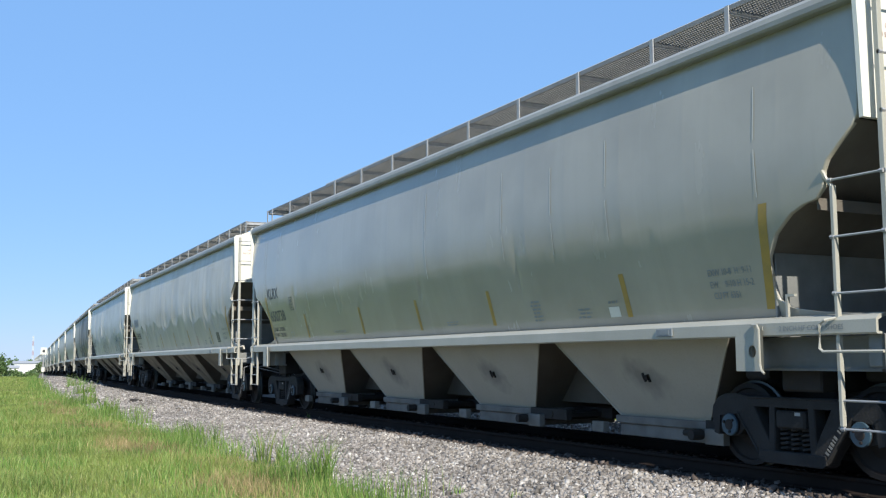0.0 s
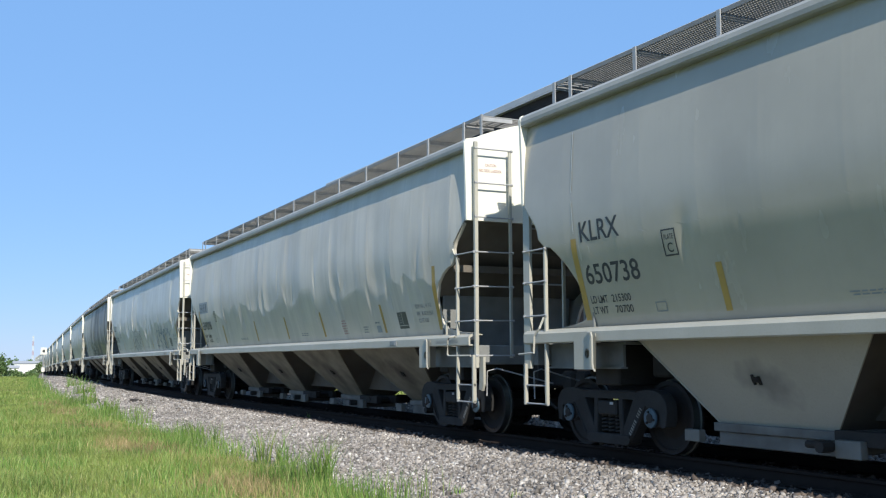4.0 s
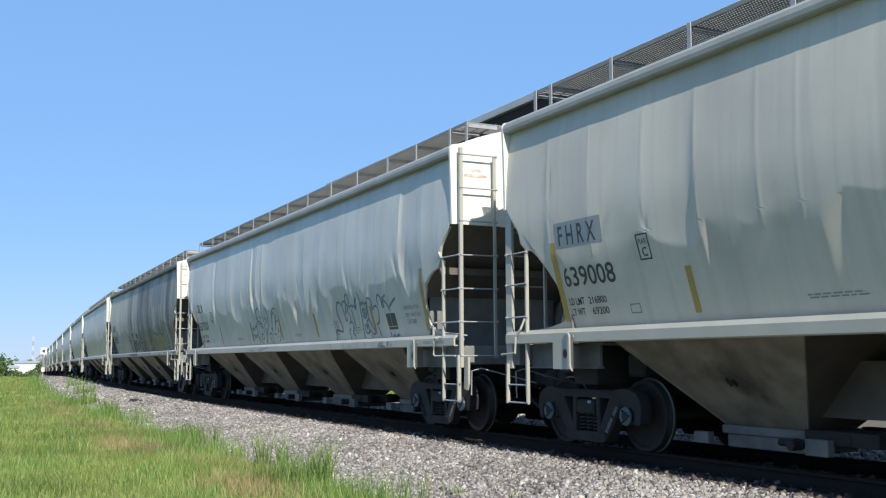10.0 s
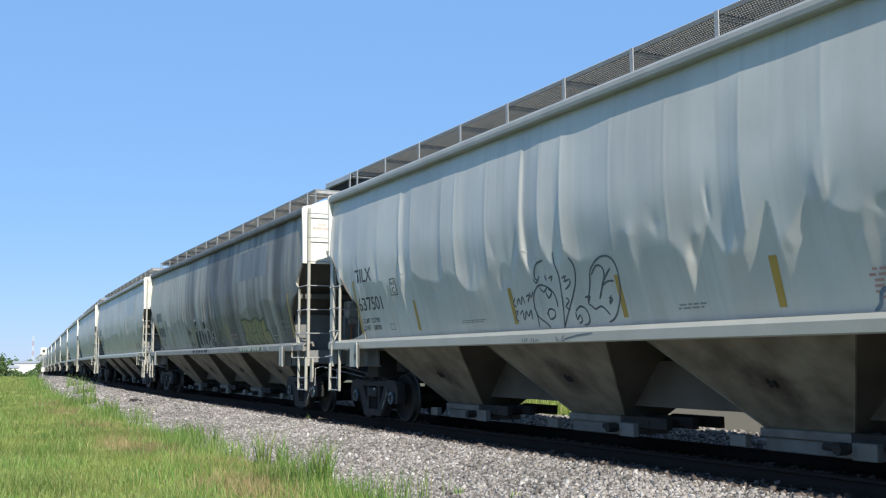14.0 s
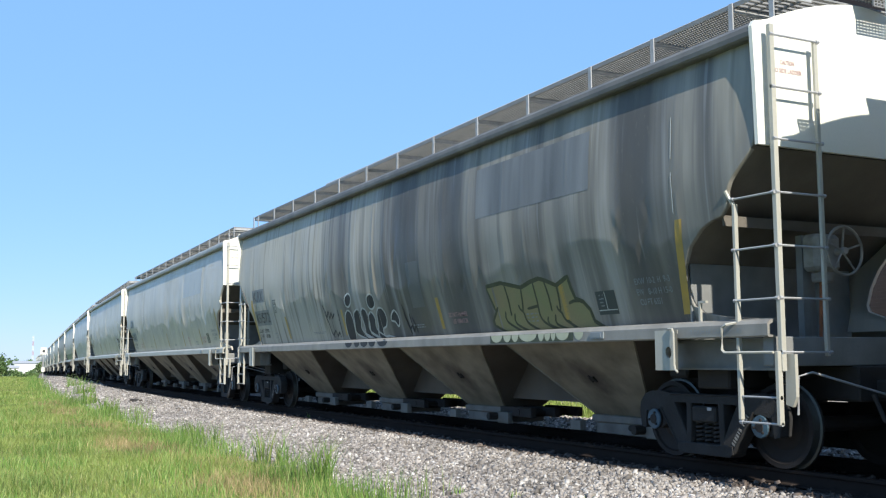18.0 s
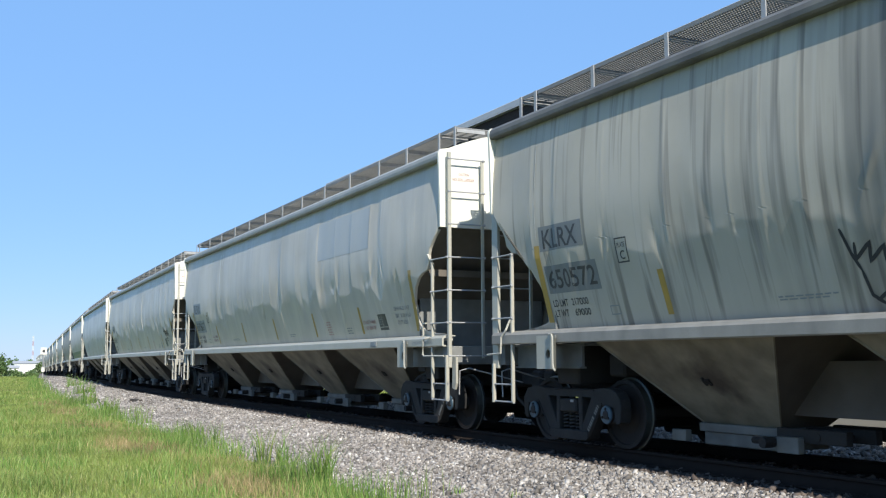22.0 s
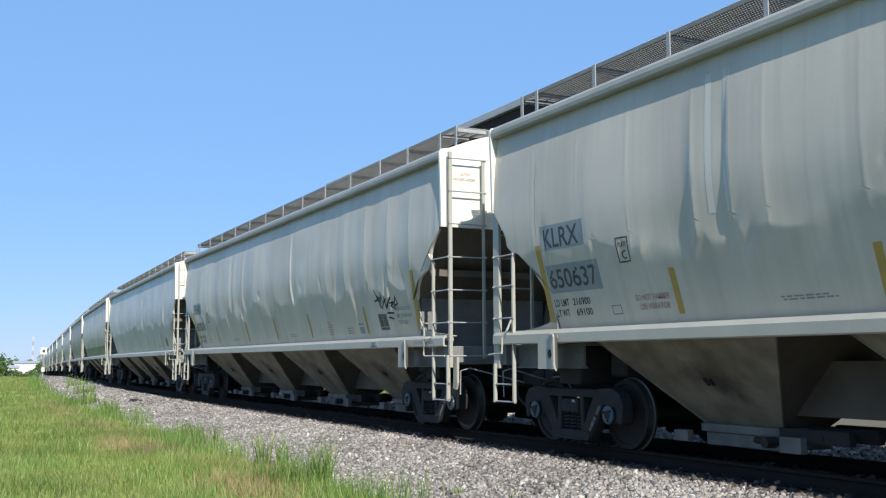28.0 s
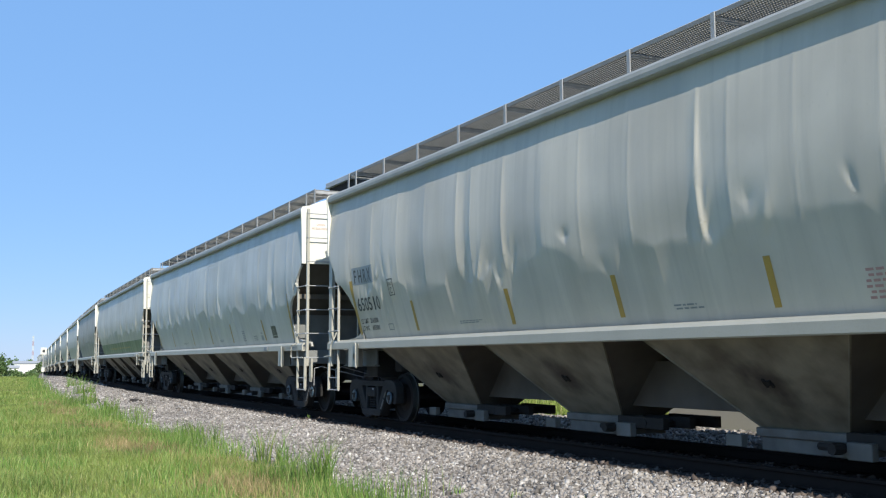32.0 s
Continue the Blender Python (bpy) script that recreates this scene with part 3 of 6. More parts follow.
def spring_mesh(sign, x):
    bm = bmesh.new()
    y = sign * 1.0
    pts = []
    for k in range(41):
        a = k / 8 * 2 * math.pi
        pts.append((x + 0.062 * math.cos(a), y + 0.062 * math.sin(a), 0.22 + 0.24 * k / 40))
    rod(bm, pts, 0.016, 5)
    return mesh_of("spring", bm)


def wheelset_mesh():
    """Two flanged wheels on an axle, and the bearing caps at its ends; the axle is the y axis."""
    bm = bmesh.new()
    for s in (-1, 1):
        prof = [(s * 0.72, 0.20), (s * 0.715, 0.40), (s * 0.690, 0.43), (s * 0.685, 0.484), (s * 0.715, 0.484), (s * 0.722, 0.457), (s * 0.815, 0.452), (s * 0.818, 0.40), (s * 0.79, 0.385), (s * 0.765, 0.26), (s * 0.80, 0.14), (s * 0.85, 0.13), (s * 0.85, 0.09)]
        lathe(bm, prof, (0, 0, 0), 40, [0, 0, 0, 0, 1, 1, 0, 0, 0, 0, 0, 0])
        lathe(bm, [(s * 0.85, 0.10), (s * 1.10, 0.12), (s * 1.105, 0.125)], (0, 0, 0), 20, [0, 0])
        lathe(bm, [(s * 1.105, 0.122), (s * 1.122, 0.116), (s * 1.126, 0.06), (s * 1.134, 0.055), (s * 1.136, 0.02)], (0, 0, 0), 20, [2, 2, 0, 0])
        for k in range(3):
            a = 2 * math.pi * k / 3
            lathe(bm, [(s * 1.12, 0.018), (s * 1.14, 0.016)], (0.078 * math.cos(a), 0, 0.078 * math.sin(a)), 6, [0])
    lathe(bm, [(-0.85, 0.085), (0.85, 0.085)], (0, 0, 0), 16, [0])
    return mesh_of("wheelset", bm, WHEEL, TREAD, CAP, smooth=False)


def grating(y0, y1, x0, x1, coarse=False):
    """A running-board panel: bearing bars along, cross bars over; the end platforms have wide slats."""
    bm = bmesh.new()
    z0, z1 = 5.05, 5.08
    n = 4 if coarse else 11
    for i in range(n):
        y = y0 + (y1 - y0) * i / (n - 1)
        box(bm, x0, x1, y - 0.003, y + 0.003, z0, z1)
    m = max(2, int((x1 - x0) / (0.095 if coarse else 0.040)))
    half = 0.022 if coarse else 0.005
    for i in range(m + 1):
        x = x0 + half + (x1 - x0 - 2 * half) * i / m
        box(bm, x - half, x + half, y0, y1, z1 - 0.02, z1)
    box(bm, x0, x1, y0 - 0.012, y0 - 0.004, z0 - 0.012, z1 + 0.012)
    return mesh_of("running_board", bm)


POSTS = (-9.46, -9.05, -7.61, -6.08, -4.48, -2.93, -1.36, 0.18, 1.74, 3.35, 4.93, 6.54, 7.87, 9.25, 9.86)
BAYS = sorted({round(b - a, 2) for a, b in zip(POSTS, POSTS[1:])})
MESH = {
    "roof": roof_sheet(), "eave_near": eave(-1), "eave_far": eave(1),
    "end_front": end_panel(1), "end_rear": end_panel(-1), "slope_front": slope_sheet(1), "slope_rear": slope_sheet(-1),
    "sill_near": sill_mesh(-1), "sill_far": sill_mesh(1), "wheelset": wheelset_mesh(),
    "frame_near": side_frame(-1), "frame_far": side_frame(1),
    "board_cross": grating(-0.70, 0.70, -0.30, 0.30, True),
    "post": mesh_of("board_post", boxed(-0.035, 0.035, -0.008, 0.008, 4.70, 5.09, 0.003)),
    "bracket": mesh_of("board_bracket", boxed(-0.014, 0.014, -0.27, 0.27, 4.99, 5.05)),
    "plain_side": side_sheet(PLAIN, 40, 24),
}
for w in BAYS:
    MESH["board", w] = grating(-1.24, -0.70, 0.008, w - 0.008, w < 0.7)
    MESH["board_far", w] = grating(0.70, 1.24, 0.008, w - 0.008)
    MESH["board", w].materials.append(GRATE)
    MESH["board_far", w].materials.append(GRATE)
HOPPERS = (-6.00, -1.955, 1.98, 5.90)
for k, hx in enumerate(HOPPERS):
    for kind in (STEEP, WIDE):
        MESH["hopper", kind, k], MESH["outlet", kind, k], MESH["vib", kind, k], MESH["track", kind, k] = hopper_mesh(hx, kind), outlet_mesh(hx, kind), vent_plate(hx, kind), gate_track(hx, kind)
        MESH["shaft", kind, k], MESH["plate_a", kind, k], MESH["plate_b", kind, k] = shaft_mesh(hx, kind), end_plate(hx, kind, 1, 0.32, -0.24, -0.06), end_plate(hx, kind, -1, 0.26, -0.22, -0.08)
        MESH["seam_a", kind, k], MESH["seam_b", kind, k] = corner_seam(hx, kind, -1), corner_seam(hx, kind, 1)


def coated(me, *mats):
    """A copy of a mesh with its own paint."""
    me = me.copy()
    me.materials.clear()
    for m in mats:
        me.materials.append(m)
    return me


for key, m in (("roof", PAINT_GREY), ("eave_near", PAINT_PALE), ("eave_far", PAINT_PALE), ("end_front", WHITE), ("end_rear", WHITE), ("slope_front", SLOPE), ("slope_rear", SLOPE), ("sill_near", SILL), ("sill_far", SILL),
               ("frame_near", IRON), ("frame_far", IRON), ("board_cross", GRATE), ("post", GALV), ("bracket", GALV), ("plain_side", PAINT_GREY)):
    MESH[key].materials.append(m)
for k in range(4):
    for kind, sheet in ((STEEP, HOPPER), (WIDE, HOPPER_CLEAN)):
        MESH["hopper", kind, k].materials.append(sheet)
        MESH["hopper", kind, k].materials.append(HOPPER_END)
        for key, m in (("outlet", OUTLET), ("vib", UNDER), ("track", UNDER), ("shaft", UNDER), ("plate_a", PLATE), ("plate_b", PLATE), ("seam_a", sheet), ("seam_b", sheet)):
            MESH[key, kind, k].materials.append(m)


def put(name, me, parent, at=(0, 0, 0), turn=0.0, label=""):
    ob = new(name, me)
    ob.parent = parent
    ob.location = at
    ob.rotation_euler[2] = turn
    return tagged(ob, label)


def single(me, m):
    me.materials.append(m)
    return me


# fittings of the ends, built once
FIT = []


def fit_part(name, me, m, label=""):
    FIT.append((name, single(me, m), label))


E = HALF
# front end: corner ladder from step to roof, end ladder, short side ladder
fit_part("stile", stile(E + 0.12, -1.46, 1.05, 4.60), SILL)
fit_part("stile", stile(E + 0.12, -0.84, 1.20, 4.50, 0.02, 0.05), SILL)
fit_part("stile", stile(E - 0.44, -1.50, 0.55, 2.80, 0.022, 0.05), SILL)
fit_part("ladder_hook", rod(bmesh.new(), [(E - 0.44, -1.50, 2.78), (E - 0.49, -1.52, 2.86), (E - 0.50, -1.60, 2.93)], 0.016) and mesh_of("ladder_hook", rod(bmesh.new(), [(E - 0.44, -1.50, 2.78), (E - 0.49, -1.52, 2.86), (E - 0.52, -1.55, 2.95)], 0.02)), SILL)
for z in (4.49, 3.94, 3.40, 2.85, 2.31, 1.78, 1.24):
    fit_part("rung", rung((E + 0.14, -1.47, z), (E + 0.14, -0.82, z)), GALV)
for z in (2.85, 2.31, 1.78):
    fit_part("rung", rung((E - 0.45, -1.52, z), (E + 0.12, -1.50, z)), GALV)
for z in (0.79, 0.53):
    fit_part("step", rung((E - 0.44, -1.50, z), (E + 0.11, -1.50, z)), GALV)
fit_part("step_hanger", mesh_of("step_hanger", boxed(E + 0.08, E + 0.13, -1.53, -1.47, 0.52, 1.25, 0.006)), SILL)
fit_part("handhold", mesh_of("handhold", rod(bmesh.new(), [(E - 0.44, -1.54, 1.55), (E - 0.50, -1.62, 1.53), (E - 0.56, -1.62, 1.50), (E - 0.57, -1.62, 1.27), (E - 0.53, -1.62, 1.24), (E + 0.10, -1.56, 1.24)], 0.016)), SILL)
fit_part("step_bracket", mesh_of("step_bracket", prism(bmesh.new(), [(E + 0.10, 1.22), (E + 0.22, 1.22), (E + 0.22, 0.80), (E + 0.17, 0.70), (E + 0.08, 0.72)], -1.40, -1.36)), SILL, "pale step bracket")
# rear end
fit_part("stile", stile(-E - 0.03, -1.46, 1.05, 3.38, 0.085, 0.05), SILL)
fit_part("step_hanger", stile(-E - 0.05, -1.50, 0.55, 1.12, 0.024, 0.05), SILL)
fit_part("stile", stile(-E + 0.50, -1.50, 0.57, 2.70, 0.022, 0.05), SILL)
for z in (2.70, 2.25, 1.78):
    fit_part("rung", rung((-E - 0.06, -1.50, z), (-E + 0.52, -1.52, z)), GALV)
for z in (0.82, 0.57):
    fit_part("step", rung((-E - 0.05, -1.50, z), (-E + 0.50, -1.50, z)), GALV)
for z in (3.05, 2.70, 2.25):
    fit_part("rung", rung((-E - 0.07, -1.46, z), (-E - 0.07, -0.84, z)), GALV)
fit_part("handhold", mesh_of("handhold", rod(bmesh.new(), [(-E + 0.50, -1.54, 1.75), (-E + 0.48, -1.60, 1.60), (-E + 0.38, -1.62, 1.50), (-E + 0.36, -1.62, 1.27), (-E - 0.06, -1.60, 1.25)], 0.016)), SILL)
fit_part("stile", stile(-E - 0.05, -0.84, 1.2, 3.30, 0.02, 0.05), SILL)
for s in (-1, 1):
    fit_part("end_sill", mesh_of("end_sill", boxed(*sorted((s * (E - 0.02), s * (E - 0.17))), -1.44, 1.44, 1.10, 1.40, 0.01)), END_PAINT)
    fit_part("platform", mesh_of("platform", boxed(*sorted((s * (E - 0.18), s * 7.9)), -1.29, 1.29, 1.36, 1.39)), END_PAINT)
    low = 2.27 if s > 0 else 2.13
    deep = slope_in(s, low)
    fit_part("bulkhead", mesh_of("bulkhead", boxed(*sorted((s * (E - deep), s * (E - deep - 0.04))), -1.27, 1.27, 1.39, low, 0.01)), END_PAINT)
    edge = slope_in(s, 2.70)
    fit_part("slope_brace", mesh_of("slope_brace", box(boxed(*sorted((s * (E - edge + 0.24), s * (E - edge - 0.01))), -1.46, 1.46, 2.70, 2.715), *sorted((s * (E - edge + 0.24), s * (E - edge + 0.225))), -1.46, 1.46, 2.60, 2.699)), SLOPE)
    if s < 0:
        for y in (-0.92, 0.92):
            fit_part("corner_post", mesh_of("corner_post", box(boxed(-E + 0.56, -E + 0.66, y - 0.006, y + 0.006, 1.39, 2.66), -E + 0.66, -E + 0.672, y - 0.05, y + 0.05, 1.39, 2.66)), END_PAINT)
    fit_part("body_bolster", mesh_of("body_bolster", boxed(*sorted((s * 8.30, s * 8.84)), -1.10, 1.10, 0.84, 1.36, 0.02)), UNDER)
    for y in (-1.20, 1.20):
        fit_part("platform_girder", mesh_of("platform_girder", box(boxed(*sorted((s * 8.05, s * (E - 0.18))), y - 0.02, y + 0.02, 1.08, 1.36), *sorted((s * 8.05, s * (E - 0.18))), y - 0.06, y + 0.05, 1.055, 1.08)), END_PAINT)
    fit_part("brake_beam", mesh_of("brake_beam", boxed(*sorted((s * 7.55, s * 7.9)), -0.9, 0.6, 0.95, 1.25, 0.03)), UNDER)
    fit_part("brake_beam", mesh_of("brake_beam", boxed(*sorted((s * 9.1, s * 9.4)), -0.8, 0.8, 0.95, 1.2, 0.03)), UNDER)
    fit_part("draft_sill", mesh_of("draft_sill", boxed(*sorted((s * (E + 0.05), s * 7.0)), -0.33, 0.33, 0.72, 1.10, 0.02)), UNDER)
    cp = box(bmesh.new(), *sorted((s * (E + 0.05), s * (E + 0.52))), -0.09, 0.09, 0.76, 0.95, 0.02)
    box(cp, *sorted((s * (E + 0.50), s * (E + 0.81))), -0.17, 0.14, 0.70, 1.0, 0.04)
    fit_part("coupler", mesh_of("coupler", cp), IRON)
    if s > 0:
        fit_part("brace", mesh_of("brace", box(boxed(8.60, 8.63, -1.30, -1.27, 1.40, 1.80), 8.60, 8.72, -1.30, -1.26, 1.80, 1.825)), SILL)
    fit_part("uncoupling_lever", mesh_of("uncoupling_lever", rod(bmesh.new(), [(s * (E + 0.14), -1.30, 0.62), (s * (E + 0.16), -1.30, 1.0), (s * (E + 0.20), -1.15, 1.04), (s * (E + 0.3), -0.2, 0.80)], 0.012)), GALV)
    fit_part("brake_hose", mesh_of("brake_hose", rod(bmesh.new(), [(s * (E + 0.2), -0.3, 0.8), (s * (E + 0.35), -0.33, 0.55), (s * (E + 0.55), -0.3, 0.42), (s * (E + 0.75), -0.2, 0.5)], 0.025)), UNDER)
step = bmesh.new()
for k in range(11):
    box(step, E + 0.02, E + 0.30, -0.13 + 0.05 * k, -0.116 + 0.05 * k, 5.10, 5.14)
    box(step, E + 0.29, E + 0.31, -0.13 + 0.05 * k, -0.116 + 0.05 * k, 4.94, 5.12)
for k in range(6):
    box(step, E + 0.03 + 0.05 * k, E + 0.044 + 0.05 * k, -0.13, 0.38, 5.105, 5.135)
    box(step, E + 0.292, E + 0.308, -0.13, 0.38, 4.94 + 0.034 * k, 4.952 + 0.034 * k)
fit_part("crossover_step", mesh_of("crossover_step", step), GRATE)


def rear_step(y0, y1, x0, x1, z, ny, nx):
    bm = bmesh.new()
    for k in range(ny + 1):
        y = y0 + (y1 - y0) * k / ny
        box(bm, -E - x1, -E - x0, y - 0.006, y + 0.006, z, z + 0.03)
    for k in range(nx + 1):
        x = -E - x0 - (x1 - x0) * k / nx
        box(bm, x - 0.006, x + 0.006, y0, y1, z + 0.004, z + 0.026)
    for y in (y0, y1):
        rod(bm, [(-E - x0 - 0.02, y, z), (-E, y, z - 0.12)], 0.012, 5)
    return mesh_of("crossover_step", bm)


fit_part("crossover_step", rear_step(-0.20, 0.33, 0.03, 0.50, 4.82, 18, 14), GRATE)
fit_part("crossover_step", rear_step(-1.26, -0.98, 0.16, 0.42, 4.54, 5, 5), GRATE)
fit_part("jacking_plate", bracket_plate(E - 1.72, E - 1.36), SILL)
fit_part("grab_bar", plate_lip(E - 1.36), SILL)
fit_part("jacking_plate", bracket_plate(-E + 1.28, -E + 1.72), SILL)
fit_part("grab_bar", plate_lip(-E + 1.72), SILL)
fit_part("defect_card_box", mesh_of("defect_card_box", box(boxed(E - 3.03, E - 2.75, -1.572, -1.552, 1.43, 1.52, 0.005), E - 2.98, E - 2.80, -1.576, -1.571, 1.45, 1.50)), INK_FADE)
fit_part("hopper_saddle", mesh_of("hopper_saddle", boxed(-7.75, 7.75, -1.42, 1.42, 1.502, 1.515)), UNDER)
fit_part("centre_sill", mesh_of("centre_sill", boxed(-7.1, 7.1, -0.30, 0.30, 0.54, 1.15)), HOPPER_END)
fit_part("brake_pipe", mesh_of("brake_pipe", rod(bmesh.new(), [(-8, 0.3, 0.88), (8, 0.3, 0.88)], 0.03)), UNDER)
fit_part("air_tank", mesh_of("air_tank", lathe(bmesh.new(), [(-0.45, 0.05), (-0.42, 0.2), (0.42, 0.2), (0.45, 0.05)], (8.15, 0.1, 1.65), 16)), PAINT_GREY)


def truck(car, x):
    t = new("truck", None)
    t.parent = car
    t.location = (x, 0, 0)
    put("side_frame", MESH["frame_near"], t)
    put("side_frame", MESH["frame_far"], t)
    for k in (-0.15, 0.0, 0.15):
        put("spring", SPRINGS[k], t)
    put("bolster", BOLSTER_MESH, t)
    put("bolster_label", LABEL_MESH, t)
    tagged(put("frame_stencil", STENCIL_MESH, t), kind="stuff")
    return t


SPRINGS = {k: single(spring_mesh(-1, k), IRON) for k in (-0.15, 0.0, 0.15)}
STENCIL_MESH = single(frame_stencil(), PLATE)
LABEL_MESH = single(mesh_of("bolster_label", boxed(0.08, 0.15, -1.127, -1.121, 0.595, 0.63)), GALV)
BOLSTER_MESH = single(mesh_of("bolster", box(boxed(-0.20, 0.20, -1.12, 1.12, 0.46, 0.64, 0.02), -0.24, 0.24, -0.92, 0.92, 0.22, 0.5)), IRON)


def hopper_car(skin_mesh, paint, label, eave_paint, clean=False, sill=None):
    car = new("hopper_car", None)
    car.empty_display_size = 0.5
    tagged(car, label, "freight car", "covered hopper cars of the train")
    side = put("side_sheet", coated(skin_mesh, paint), car)
    far = put("side_sheet", MESH["plain_side"], car, turn=math.pi)
    put("roof", MESH["roof"], car)
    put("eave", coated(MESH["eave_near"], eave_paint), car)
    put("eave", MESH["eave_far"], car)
    put("end_panel", MESH["end_front"], car, label="sunlit white end panel")
    put("end_panel", MESH["end_rear"], car)
    put("slope_sheet", MESH["slope_front"], car)
    put("slope_sheet", MESH["slope_rear"], car)
    put("side_sill", coated(MESH["sill_near"], sill) if sill else MESH["sill_near"], car)
    put("side_sill", MESH["sill_far"], car)
    kind = WIDE if clean else STEEP
    for k in range(4):
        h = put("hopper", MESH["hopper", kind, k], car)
        for name, key in (("vibrator_bracket", "vib"), ("outlet_gate", "outlet"), ("gate_track", "track"), ("gate_shaft", "shaft"), ("gate_bracket", "plate_a"), ("gate_bracket", "plate_b"), ("corner_seam", "seam_a"), ("corner_seam", "seam_b")):
            put(name, MESH[key, kind, k], h)
    for i, x in enumerate(POSTS):
        for s in (-1, 1):
            put("board_post", MESH["post"], car, (x, s * 1.27, 0))
        put("board_bracket", MESH["bracket"], car, (x, -0.97, 0))
        if i < len(POSTS) - 1:
            w = round(POSTS[i + 1] - x, 2)
            put("running_board", MESH["board", w], car, (x, 0, 0))
            put("running_board", MESH["board_far", w], car, (x, 0, 0))
    for x in (-9.15, 9.55):
        put("running_board", MESH["board_cross"], car, (x, 0, 0))
    for name, me, lab in FIT:
        put(name, me, car, label=lab)
    wheels = []
    for x in (-BOLSTER, 8.41):
        t = truck(car, x)
        for a in (-AXLE, AXLE):
            w = put("wheelset", MESH["wheelset"], t, (a, 0, 0.457), label="steel wheels with blue bearing caps")
            wheels.append((w, a))
    return car, side, wheels


# ---- lettering, stripes and graffiti: places in metres along a car and above the rail ----
TAG_HEART_A = [[(-1.66, 2.55), (-1.83, 2.52), (-1.92, 2.45), (-1.97, 2.33), (-1.92, 2.29)], [(-2.02, 2.32), (-1.97, 2.25), (-1.85, 2.34)], [(-1.72, 2.35), (-1.71, 2.27)], [(-1.64, 2.29), (-1.51, 2.32), (-1.58, 2.25)], [(-1.4, 2.64), (-1.39, 2.48), (-1.35, 2.32), (-1.38, 2.09), (-1.43, 1.86), (-1.51, 1.61)], [(-1.51, 1.61), (-1.36, 1.78), (-1.12, 2.04), (-0.99, 2.22), (-0.95, 2.41), (-1.03, 2.53)], [(-1.3, 2.27), (-1.19, 2.3), (-1.26, 2.22), (-1.13, 2.25), (-1.13, 2.19), (-1.27, 2.12)], [(-1.31, 2.01), (-1.24, 1.97), (-1.36, 1.89), (-1.26, 1.85)], [(-1.55, 1.9), (-1.56, 2.06), (-1.69, 2.17), (-1.89, 2.22), (-2.06, 2.13), (-2.14, 1.97), (-2.1, 1.79), (-1.92, 1.68), (-1.85, 1.62)]]
TAG_HEART_B = [[(-1.91, 2.19), (-1.83, 2.12), (-1.71, 2.19)], [(-1.78, 2.13), (-1.74, 2.03), (-1.63, 2.11), (-1.71, 2.15)], [(-1.83, 1.84), (-1.82, 1.74), (-1.68, 1.77), (-1.66, 1.85), (-1.78, 1.88), (-1.87, 1.8)], [(-2.63, 2.08), (-2.72, 2.0), (-2.64, 1.95)], [(-2.61, 1.98), (-2.51, 2.07), (-2.51, 1.98)], [(-2.48, 1.97), (-2.41, 2.09), (-2.38, 1.98)], [(-2.31, 2.08), (-2.21, 2.1), (-2.29, 2.0)], [(-2.19, 2.14), (-2.18, 2.06), (-2.09, 2.15)], [(-2.73, 1.87), (-2.62, 1.89), (-2.74, 1.79), (-2.66, 1.74)], [(-2.59, 1.83), (-2.49, 1.89), (-2.51, 1.75)], [(-2.48, 1.75), (-2.39, 1.88), (-2.36, 1.8), (-2.26, 1.89), (-2.28, 1.75)], [(-2.16, 1.93), (-2.13, 1.81), (-2.14, 1.64)]]
TAG_HEART_C = [[(-0.82, 1.94), (-0.7, 2.13), (-0.62, 2.31), (-0.49, 2.41), (-0.34, 2.47), (-0.17, 2.47), (-0.06, 2.39), (-0.03, 2.23), (-0.08, 2.01), (-0.18, 1.84), (-0.32, 1.7), (-0.46, 1.65)], [(-0.61, 2.27), (-0.47, 2.37), (-0.36, 2.36), (-0.32, 2.27), (-0.43, 2.11), (-0.55, 1.95)], [(-0.17, 2.32), (-0.36, 2.18), (-0.53, 1.97)], [(-0.45, 2.1), (-0.3, 2.16), (-0.15, 2.16)], [(-0.87, 1.99), (-0.75, 2.0), (-0.82, 1.91), (-0.73, 1.86)], [(-0.76, 1.87), (-0.69, 1.83), (-0.55, 1.86), (-0.46, 1.8), (-0.4, 1.74)], [(-0.35, 1.96), (-0.27, 1.94), (-0.36, 1.88), (-0.28, 1.99)], [(-1.15, 1.82), (-1.03, 1.88), (-0.91, 1.84), (-0.87, 1.72), (-0.92, 1.65), (-1.03, 1.63)]]
TAG_HEART_D = [[(-1.16, 1.81), (-1.16, 1.71), (-1.07, 1.77), (-1.05, 1.69), (-1.13, 1.66)]]
TAG_HEART_SILL_A = [[(-1.24, 1.48), (-1.18, 1.42), (-1.1, 1.39), (-1.0, 1.45), (-0.72, 1.49), (-0.39, 1.51)], [(-1.04, 1.5), (-1.09, 1.42)], [(-2.1, 1.48), (-2.07, 1.38)], [(-2.02, 1.47), (-1.96, 1.46), (-1.98, 1.39), (-2.04, 1.39), (-2.02, 1.47)], [(-1.91, 1.38), (-1.83, 1.47)], [(-1.8, 1.47), (-1.77, 1.38)], [(-1.73, 1.45), (-1.67, 1.44), (-1.68, 1.4), (-1.74, 1.4), (-1.73, 1.45)]]
